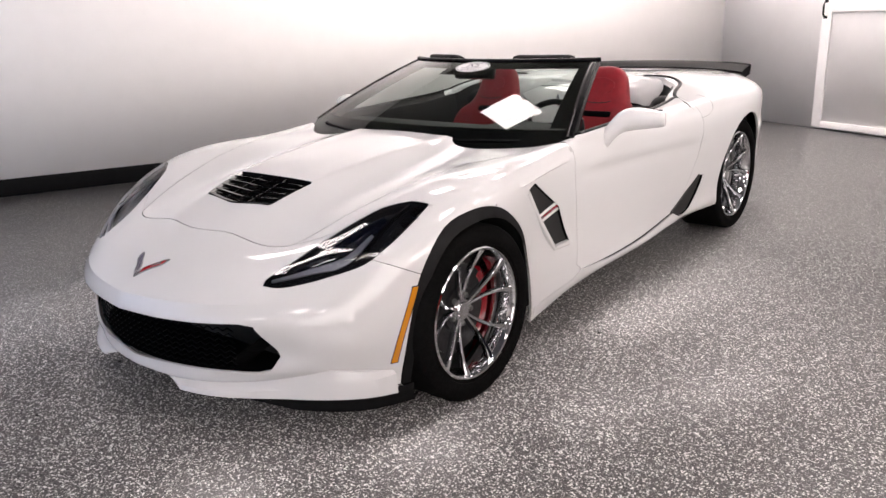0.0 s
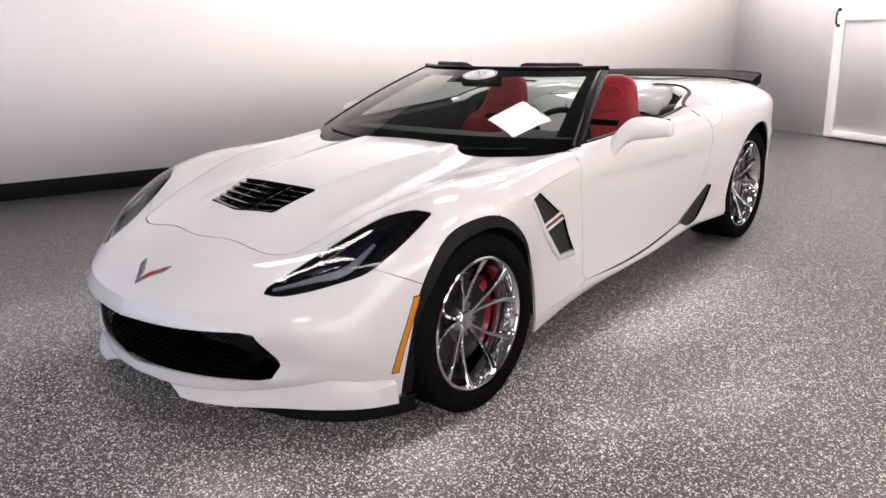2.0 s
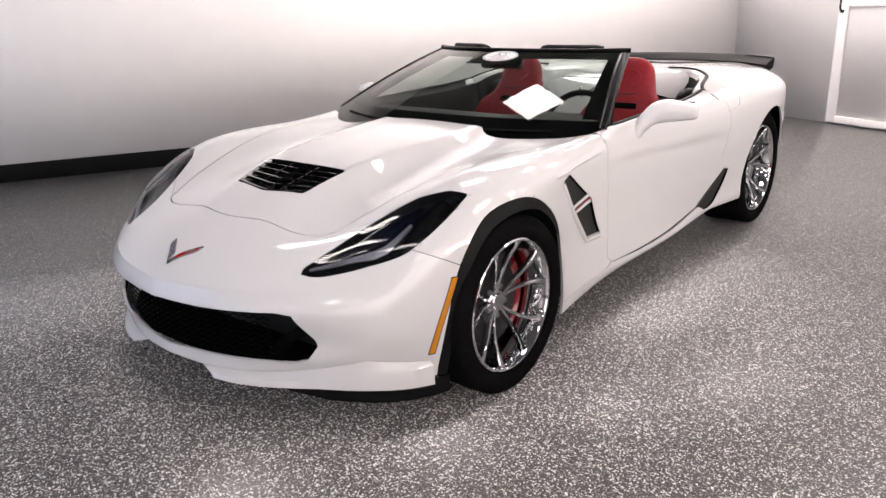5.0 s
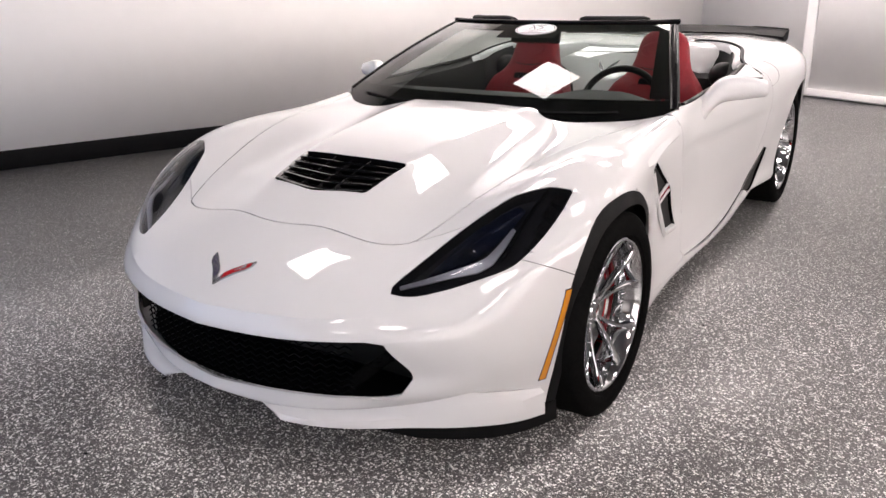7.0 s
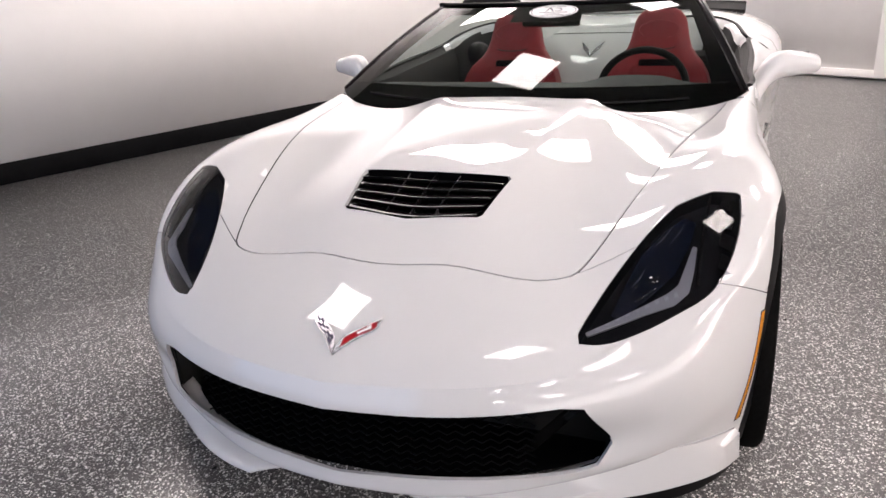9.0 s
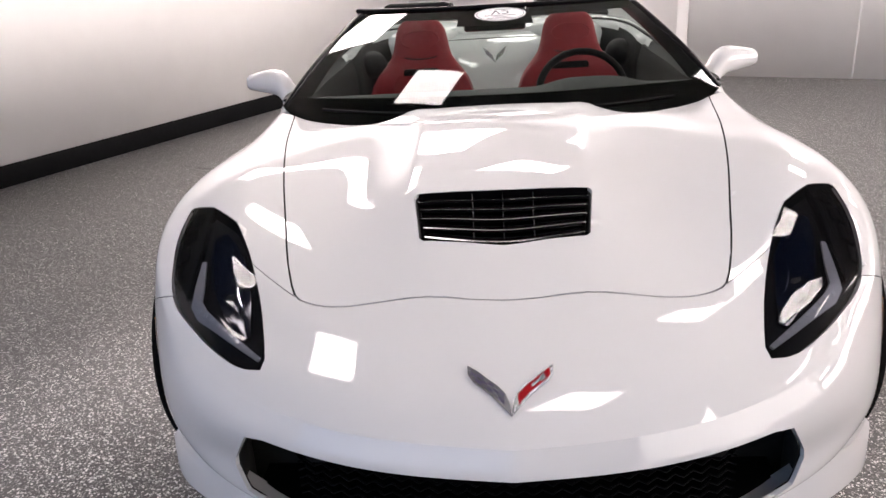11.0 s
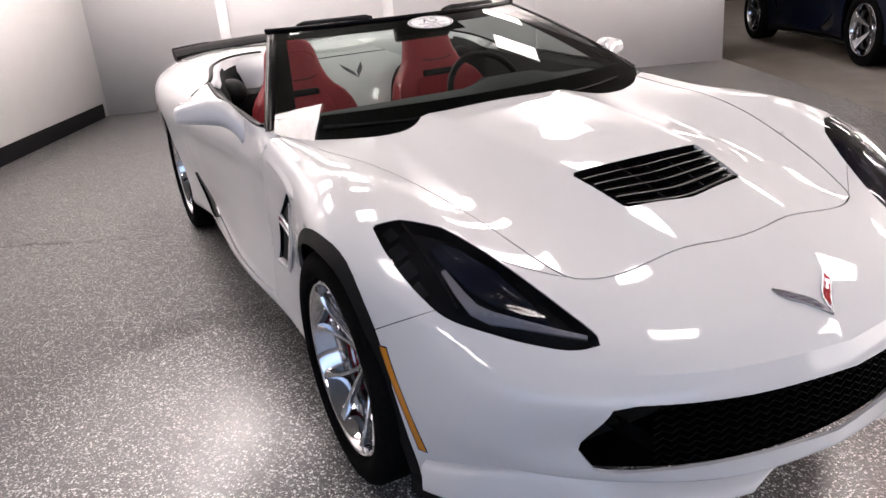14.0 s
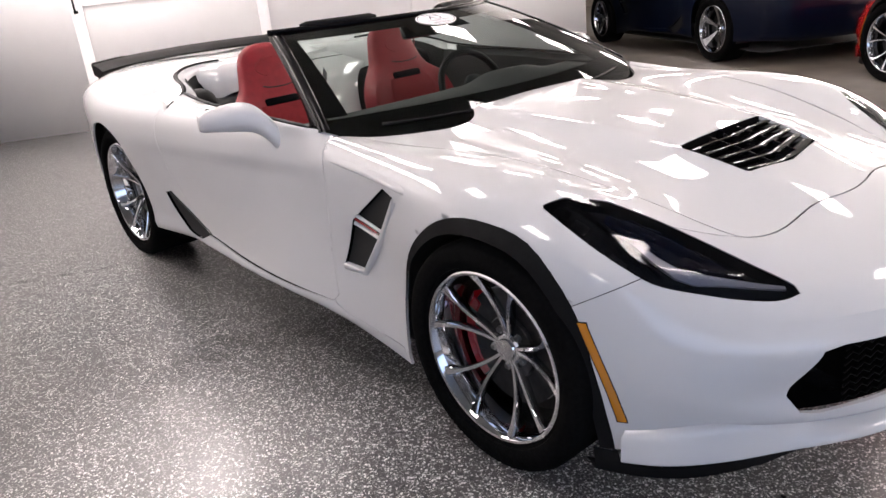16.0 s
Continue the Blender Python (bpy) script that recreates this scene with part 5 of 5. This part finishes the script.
for sx in (1, -1):
    shape = [(0.0, 0.0), (0.012, 0.034), (0.03, 0.050), (0.072, 0.082), (0.052, 0.040), (0.028, 0.022)]
    vs = [vb.verts.new((sx * x * 0.85, 2.070 + z * 1.30, 0.795 + z * 0.80)) for x, z in shape]
    vb.faces.new(vs)
bmesh.ops.recalc_face_normals(vb, faces=vb.faces)
bmesh.ops.solidify(vb, geom=vb.faces, thickness=0.006)
joint = bmesh.new()
tube(joint, [(0.43 * k, 2.262 + 0.02 * abs(k) ** 3, 0.8945 - 0.012 * abs(k) ** 3) for k in np.linspace(-1, 1, 21)], 0.0022, 6)
part("panel_joint", joint, SEAM, fall)
part("cabin_badge", vb, BADGE_SILVER, fall, "chrome V badge")
for x0 in (0.37, -0.37):
    bm = bmesh.new()
    box(bm, x0 - 0.10, x0 + 0.30, 2.10, 2.28, 0.55, 0.80, bevel=0.05) if x0 > 0 else box(bm, x0 - 0.30, x0 + 0.10, 2.10, 2.28, 0.55, 0.80, bevel=0.05)
    fair = bmesh.new()
    rows = []
    for t in np.linspace(0, 1, 12):
        y, z, w = natural(range(4), np.array(((2.40, 0.952, 0.24), (2.31, 0.945, 0.22), (2.23, 0.905, 0.18), (2.19, 0.82, 0.16))), [t * 3])[0]
        rows.append([fair.verts.new((x0 * 1.06 + w * k, y + 0.05 * abs(k) ** 3, z - 0.05 * abs(k) ** 2.5 * t)) for k in np.linspace(-1, 1, 15)])
    grid_faces(fair, rows)
    bmesh.ops.recalc_face_normals(fair, faces=fair.faces)
    part("seat_fairing", fair, PAINT, car, "white fairing behind the seat")
    pod = bmesh.new()
    bmesh.ops.create_uvsphere(pod, u_segments=20, v_segments=12, radius=0.09)
    pod.transform(pose(x0 * 1.75, 2.14, 0.80) @ Matrix.Diagonal((0.8, 1.0, 0.8, 1)))
    part("roll_trim", pod, SATIN_BLACK, car, "rounded black trim beside the seat")
    part("rear_trim", bm, SATIN_BLACK, car, "black trim behind the seat")

# ---- door mirrors: a boomerang of stalk and head, flat glass behind
for sx in (1, -1):
    bm = bmesh.new()
    knots = ((0.812, 1.108, 0.772, 0.048, 0.034), (0.832, 1.124, 0.806, 0.048, 0.034), (0.856, 1.144, 0.840, 0.050, 0.039), (0.884, 1.168, 0.866, 0.054, 0.048), (0.920, 1.194, 0.876, 0.058, 0.051), (0.960, 1.220, 0.876, 0.058, 0.047), (1.000, 1.242, 0.874, 0.055, 0.040), (1.032, 1.258, 0.872, 0.049, 0.034), (1.043, 1.264, 0.872, 0.040, 0.026))
    arr = natural(range(9), np.array(knots), np.linspace(0, 8, 33))
    rows = []
    for i, (x, y, z, hy, hz) in enumerate(arr):
        t = min(1.0, i / 18)
        across = Vector((0.45, -0.75, 0.15)).lerp(Vector((0.30, -0.95, 0)), t).normalized()
        up = Vector((-0.55, -0.1, 0.55)).lerp(Vector((-0.05, 0, 1)), t).normalized()
        ring = []
        for k in range(24):
            a = 2 * math.pi * k / 24
            c, q = math.cos(a), math.sin(a)
            c = math.copysign(abs(c) ** 0.8, c) * (1.0 if c > 0 else 0.6)
            q = math.copysign(abs(q) ** 0.75, q)
            ring.append(bm.verts.new(Vector((x, y, z)) + across * hy * c + up * hz * q))
        rows.append(ring)
    grid_faces(bm, rows, closed_v=True)
    bm.faces.new(rows[0][::-1])
    bm.faces.new(rows[-1])
    bmesh.ops.recalc_face_normals(bm, faces=bm.faces)
    m = part("door_mirror", bm if sx > 0 else mirrored(bm), PAINT, car, "white door mirror on a curved stalk", 50)
    bm = new_box(-0.060, 0.060, -0.002, 0.002, -0.036, 0.036, m=pose(0.962, 1.262, 0.876, 0, 2, 34))
    part("mirror_glass", bm if sx > 0 else mirrored(bm), CHROME, m)

# ---- rear spoiler
wing = bmesh.new()
rows = []
for f in np.linspace(-1, 1, 61):
    x = 0.738 * f
    y = 3.60 - 0.30 * abs(f) ** 2.6
    end = max(0, abs(f) - 0.62) / 0.38
    z = 0.944 + 0.004 * (1 - abs(f))
    t = 0.030 + 0.022 * min(1, end * 4)
    rows.append([wing.verts.new(p) for p in ((x, y - 0.13, z - 0.024), (x, y - 0.06, z - 0.004), (x * 1.005, y + 0.02, z + 0.012), (x * 1.005, y + 0.035, z + 0.010), (x, y + 0.03, z - t), (x, y - 0.05, z - t - 0.012))])
grid_faces(wing, rows, closed_v=True)
wing.faces.new(rows[0])
wing.faces.new(rows[-1][::-1])
bmesh.ops.recalc_face_normals(wing, faces=wing.faces)
spoiler = part("rear_spoiler", wing, MESH_BLACK, car, "gloss black rear spoiler")
for sx in (1, -1):
    bm = bmesh.new()
    rows = []
    for f in np.linspace(0.60, 1.0, 14):
        x = 0.738 * f
        y = 3.60 - 0.30 * f ** 2.6 + 0.015
        h = 0.014 * min(1, (f - 0.60) / 0.06)
        rows.append([bm.verts.new((sx * x, y + a, 0.945 + b)) for a, b in ((-0.01, 0), (-0.004, h), (0.012, h + 0.002), (0.018, 0))])
    grid_faces(bm, rows)
    bmesh.ops.recalc_face_normals(bm, faces=bm.faces)
    part("spoiler_lip", bm, MESH_BLACK, spoiler)
for run, r in ((((2.168, 0.879), (2.21, 0.868), (2.225, 0.84), (2.19, 0.80), (2.10, 0.775), (2.04, 0.775)), 0.0006),):
    bm = bmesh.new()
    path = rounded(run, 5, False)
    tube(bm, [(on_side(y, z) + 0.0002, y, z) for y, z in path if on_side(y, z) > 0.5], r, 5)
    part("fuel_door_seam", bm, SEAM, car)
tray = part("underbody", new_box(-0.74, 0.74, -0.40, 3.40, 0.13, 0.15), DARK, car)
for sx in (1, -1):
    for yc, r, w0, w1 in ((0.02, 0.40, 0.52, 0.832), (2.71, 0.40, 0.52, 0.865)):
        bm = bmesh.new()
        rows = [[bm.verts.new((sx * x, yc + r * math.cos(a), 0.33 + r * math.sin(a))) for a in np.linspace(-0.3, math.pi + 0.3, 22)] for x in (w0, 0.70, w1)]
        rows.insert(0, [bm.verts.new((sx * w0, yc, 0.33)) for a in range(22)])
        grid_faces(bm, rows)
        bmesh.ops.remove_doubles(bm, verts=bm.verts, dist=1e-5)
        part("wheel_liner", bm, DARK, tray)


# ---- wheels
def spoke(bm, a0, a1, rim_r, h):
    """One curved spoke, from the hub at angle a0 to the rim at angle a1."""
    rows = []
    for t in np.linspace(0, 1, 9):
        r = 0.040 + (rim_r - 0.012 - 0.040) * t
        a = a0 + (a1 - a0) * (0.55 * t + 0.45 * t ** 2.4)
        w = 0.0066 + 0.0085 * (max(0, t - 0.70) / 0.30) ** 1.5
        x = h * (0.36 + 0.46 * t ** 1.3)
        d = 0.026 - 0.006 * t
        e = Vector((0, math.cos(a), math.sin(a)))
        n = Vector((0, -math.sin(a), math.cos(a)))
        c = e * r
        rows.append([bm.verts.new(c + n * u + Vector((x + v, 0, 0))) for u, v in ((w, -d), (w, -0.004), (w * 0.7, 0.0), (-w * 0.7, 0.0), (-w, -0.004), (-w, -d))])
    grid_faces(bm, rows, closed_v=True)


def wheel(owner, centre, radius, rim_r, width, sx, first, red=True, five=False):
    h = width / 2
    w = part("wheel", lathe([(h * 0.05, 0.050), (h * 0.31, 0.047), (h * 0.36, 0.040), (h * 0.355, 0.032), (h * 0.39, 0.029), (h * 0.40, 0.0)], 40), WHEEL_CHROME, owner, "chrome wheel with paired curved spokes")
    w.matrix_local = pose(centre.x * sx, centre.y, centre.z, 0, 0, 0 if sx > 0 else 180)
    part("tyre", lathe([(-h * 0.8, rim_r), (-h, rim_r + 0.03), (-h * 0.96, radius - 0.02), (-h * 0.80, radius), (h * 0.80, radius), (h * 0.90, radius - 0.006), (h * 0.965, radius - 0.018), (h, radius - 0.042), (h, rim_r + 0.028), (h * 0.95, rim_r + 0.014), (h * 0.90, rim_r + 0.012), (h * 0.88, rim_r + 0.002), (h * 0.8, rim_r)], 80), RUBBER, w, "black low-profile tyre")
    part("rim", lathe([(h * 0.80, rim_r + 0.004), (h * 0.88, rim_r + 0.003), (h * 0.90, rim_r - 0.002), (h * 0.885, rim_r - 0.008), (h * 0.84, rim_r - 0.012), (h * 0.70, rim_r - 0.018), (h * 0.3, rim_r - 0.034), (-h * 0.5, rim_r - 0.036), (-h * 0.8, rim_r - 0.02)], 80), WHEEL_CHROME, w)
    for k in range(5):
        a = radians(72 * k + first)
        if five:
            bm = bmesh.new()
            for d in (-7, -2.5, 2.5, 7):
                spoke(bm, a + radians(d * 0.8), a + radians(d * 1.3), rim_r, h)
            bmesh.ops.recalc_face_normals(bm, faces=bm.faces)
            part("spoke", bm, WHEEL_CHROME, w)
        else:
            for s in (1, -1):
                bm = bmesh.new()
                spoke(bm, a + s * radians(7), a + s * radians(18), rim_r, h)
                bmesh.ops.recalc_face_normals(bm, faces=bm.faces)
                part("spoke", bm, WHEEL_CHROME, w)
        nut = lathe([(h * 0.10, 0.012), (h * 0.33, 0.011), (h * 0.36, 0.008), (h * 0.36, 0.0)], 6)
        nut.transform(Matrix.Translation((0, 0.056 * math.cos(a + radians(36)), 0.056 * math.sin(a + radians(36)))))
        part("wheel_nut", nut, STEEL, w)
    part("brake_disc", lathe([(0.0, 0.03), (0.0, rim_r - 0.075), (0.024, rim_r - 0.075), (0.024, 0.09), (0.034, 0.085), (0.034, 0.03)], 60), DISC, w, "vented steel brake disc")
    part("hub_backing", lathe([(-0.03, 0.0), (-0.03, rim_r - 0.04), (-0.032, rim_r - 0.03)], 40), DARK, w)
    bm = bmesh.new()
    rows = []
    for a in np.linspace(radians(-48), radians(40), 13):
        a = a if sx > 0 else math.pi - a
        rows.append([bm.verts.new((x, r * math.cos(a), r * math.sin(a))) for x, r in ((-0.03, rim_r - 0.060), (0.018, rim_r - 0.052), (0.028, rim_r - 0.066), (0.028, rim_r - 0.092), (0.018, rim_r - 0.105), (-0.03, rim_r - 0.11))])
    grid_faces(bm, rows, closed_v=True)
    bm.faces.new(rows[0])
    bm.faces.new(rows[-1][::-1])
    bmesh.ops.recalc_face_normals(bm, faces=bm.faces)
    part("brake_caliper", bm, RED_CALIPER if red else STEEL, w, "red brake caliper" if red else "")
    return w


for sx in (1, -1):
    wheel(car, WHEEL_F, R_F, 0.244, 0.262, sx, 95 if sx > 0 else 84)
    wheel(car, WHEEL_R, R_R, 0.262, 0.30, sx, 80, False)


# ---------------------------------------------------------------- back wall doors
def barn_door(name, u0, u1, label, handle_left=True):
    d = thing(name, label, "door", kind="structure")
    d.matrix_world = ROOM @ pose(0, V_BACK, 0)
    t = 0.045
    part("door_leaf", new_box(u0, u1, -0.030, -0.004, 0.02, 2.55), DOOR_WHITE, d)
    for a in ((u0, u0 + 0.11, 0.02, 2.55), (u1 - 0.11, u1, 0.02, 2.55), (u0 + 0.11, u1 - 0.11, 0.02, 0.09), (u0 + 0.11, u1 - 0.11, 1.215, 1.325), (u0 + 0.11, u1 - 0.11, 2.44, 2.55)):
        part("door_rail", new_box(a[0], a[1], -0.052, -0.030, a[2], a[3], bevel=0.003), DOOR_WHITE, d)
    bm = bmesh.new()
    u = u0 + 0.045
    tube(bm, [(u, -0.052, 1.165), (u, -0.078, 1.175), (u - 0.004, -0.088, 1.20), (u - 0.004, -0.088, 1.29), (u, -0.078, 1.315), (u, -0.052, 1.325)], 0.010, 8)
    box(bm, u - 0.020, u + 0.020, -0.058, -0.052, 1.150, 1.180)
    box(bm, u - 0.020, u + 0.020, -0.058, -0.052, 1.310, 1.340)
    part("door_handle", bm, SATIN_BLACK, d, "black iron pull handle")
    return d


barn_door("door_1", -2.79, -0.90, "white sliding barn door with a black pull handle")


room_box("trim", 0.628, 0.644, V_BACK - 0.010, V_BACK - 0.002, 0.02, 2.7, DOOR_WHITE, "white vertical joint strip on the back wall", "trim", bevel=0.003)


# ---------------------------------------------------------------- dark marks on the floor
def scuff(name, path, width, label, strength):
    """A darker mark on the sealer: a thin film with a ragged edge."""
    m = bpy.data.materials.new(name)
    m.use_nodes = True
    nt = m.node_tree
    nt.nodes.clear()
    out, mix = nt.nodes.new("ShaderNodeOutputMaterial"), nt.nodes.new("ShaderNodeMixShader")
    clear, dark_film = nt.nodes.new("ShaderNodeBsdfTransparent"), nt.nodes.new("ShaderNodeBsdfDiffuse")
    dark_film.inputs["Color"].default_value = (0.03, 0.028, 0.027, 1)
    co, n = nt.nodes.new("ShaderNodeTexCoord"), nt.nodes.new("ShaderNodeTexNoise")
    n.inputs["Scale"].default_value, n.inputs["Detail"].default_value = 9, 8
    mr = nt.nodes.new("ShaderNodeMapRange")
    mr.inputs["From Min"].default_value, mr.inputs["From Max"].default_value = 0.38, 0.62
    mr.inputs["To Max"].default_value = strength
    nt.links.new(co.outputs["Object"], n.inputs["Vector"])
    nt.links.new(n.outputs["Fac"], mr.inputs["Value"])
    nt.links.new(mr.outputs[0], mix.inputs[0])
    nt.links.new(clear.outputs[0], mix.inputs[1])
    nt.links.new(dark_film.outputs[0], mix.inputs[2])
    nt.links.new(mix.outputs[0], out.inputs[0])
    bm = bmesh.new()
    rows = []
    rnd = random.Random(3)
    pts = rounded(path, 8, False)
    for i, p in enumerate(pts):
        w = width * (0.25 + 0.75 * math.sin(math.pi * (i + 0.5) / len(pts)) ** 0.5) * rnd.uniform(0.75, 1.2) / 2
        a, b = pts[max(i - 1, 0)], pts[min(i + 1, len(pts) - 1)]
        d = Vector((b[0] - a[0], b[1] - a[1])).normalized()
        rows.append([bm.verts.new((p[0] - d.y * k, p[1] + d.x * k, 0.0006)) for k in (-w, 0, w)])
    grid_faces(bm, rows)
    return solid(name, bm, m, label, "floor mark", "structure")


scuff("floor_mark", [(-2.3, 3.30), (-1.80, 3.05), (-1.40, 2.80), (-1.00, 2.62)], 0.045, "dark dragged scuff line on the sealed floor", 0.4)
scuff("floor_mark", [(-1.45, 1.20), (-1.18, 1.30), (-0.98, 1.27), (-0.80, 1.15), (-0.62, 1.10)], 0.24, "dull darker smear on the floor beside the car", 0.22)


# ---------------------------------------------------------------- cars in the next bay
def repaint(root, swaps):
    for o in (root, *root.children_recursive):
        if o.data and o.data.materials and o.data.materials[0] in swaps:
            o.material_slots[0].link = "OBJECT"
            o.material_slots[0].material = swaps[o.data.materials[0]]
    return root


red_car = copy_thing(car, pose(5.70, 0.80, 0, 0, 0, 153.3))
tagged(red_car, "red sports car with chrome wheels parked on concrete", "car")
repaint(red_car, {PAINT: RED_PAINT})
navy_car = copy_thing(car, pose(7.59, 5.24, 0, 0, 0, 153.3))
tagged(navy_car, "dark blue sports car with five-spoke chrome wheels", "car")
repaint(navy_car, {PAINT: NAVY, RED_LEATHER: DASH, RED_SUEDE: DASH, RED_CALIPER: STEEL, AMBER: GLOSS_BLACK})
for o in [c for c in navy_car.children if c.name.split(".")[0] == "wheel"]:
    for k in list(o.children_recursive) + [o]:
        bpy.data.objects.remove(k)
for sx in (1, -1):
    wheel(navy_car, WHEEL_F, R_F, 0.235, 0.262, sx, 95 if sx > 0 else 60, False, True)
    wheel(navy_car, WHEEL_R, R_R, 0.245, 0.30, sx, 80, False, True)
for x in (-0.13, 0.05, 0.15, -0.03):
    pipe = lathe([(0.0, 0.030), (0.10, 0.038), (0.104, 0.036), (0.10, 0.033), (0.02, 0.03)], 24)
    pipe.transform(pose(x - 0.35, 3.50, 0.27, 0, 0, 90))
    part("exhaust_tip", pipe, CHROME, navy_car)


# ---------------------------------------------------------------- crumbs on the floor
def crumb(x, y, r, turn):
    bm = bmesh.new()
    bmesh.ops.create_icosphere(bm, subdivisions=2, radius=r)
    rnd = random.Random(int(x * 1000))
    for v in bm.verts:
        v.co *= rnd.uniform(0.7, 1.2)
    bm.transform(pose(x, y, r * 0.4, 0, 0, turn) @ Matrix.Diagonal((1.3, 0.8, 0.45, 1)))
    return solid("dirt_crumb", bm, SATIN_BLACK, "small dark crumb of dirt lying on the floor", "dirt crumb", group="crumbs on the floor")


for x, y, r, turn in ((-0.353, -1.067, 0.006, 20), (-0.535, -0.638, 0.007, 70), (-0.006, -0.852, 0.004, 110), (1.001, 0.753, 0.006, 40)):
    crumb(x, y, r, turn)
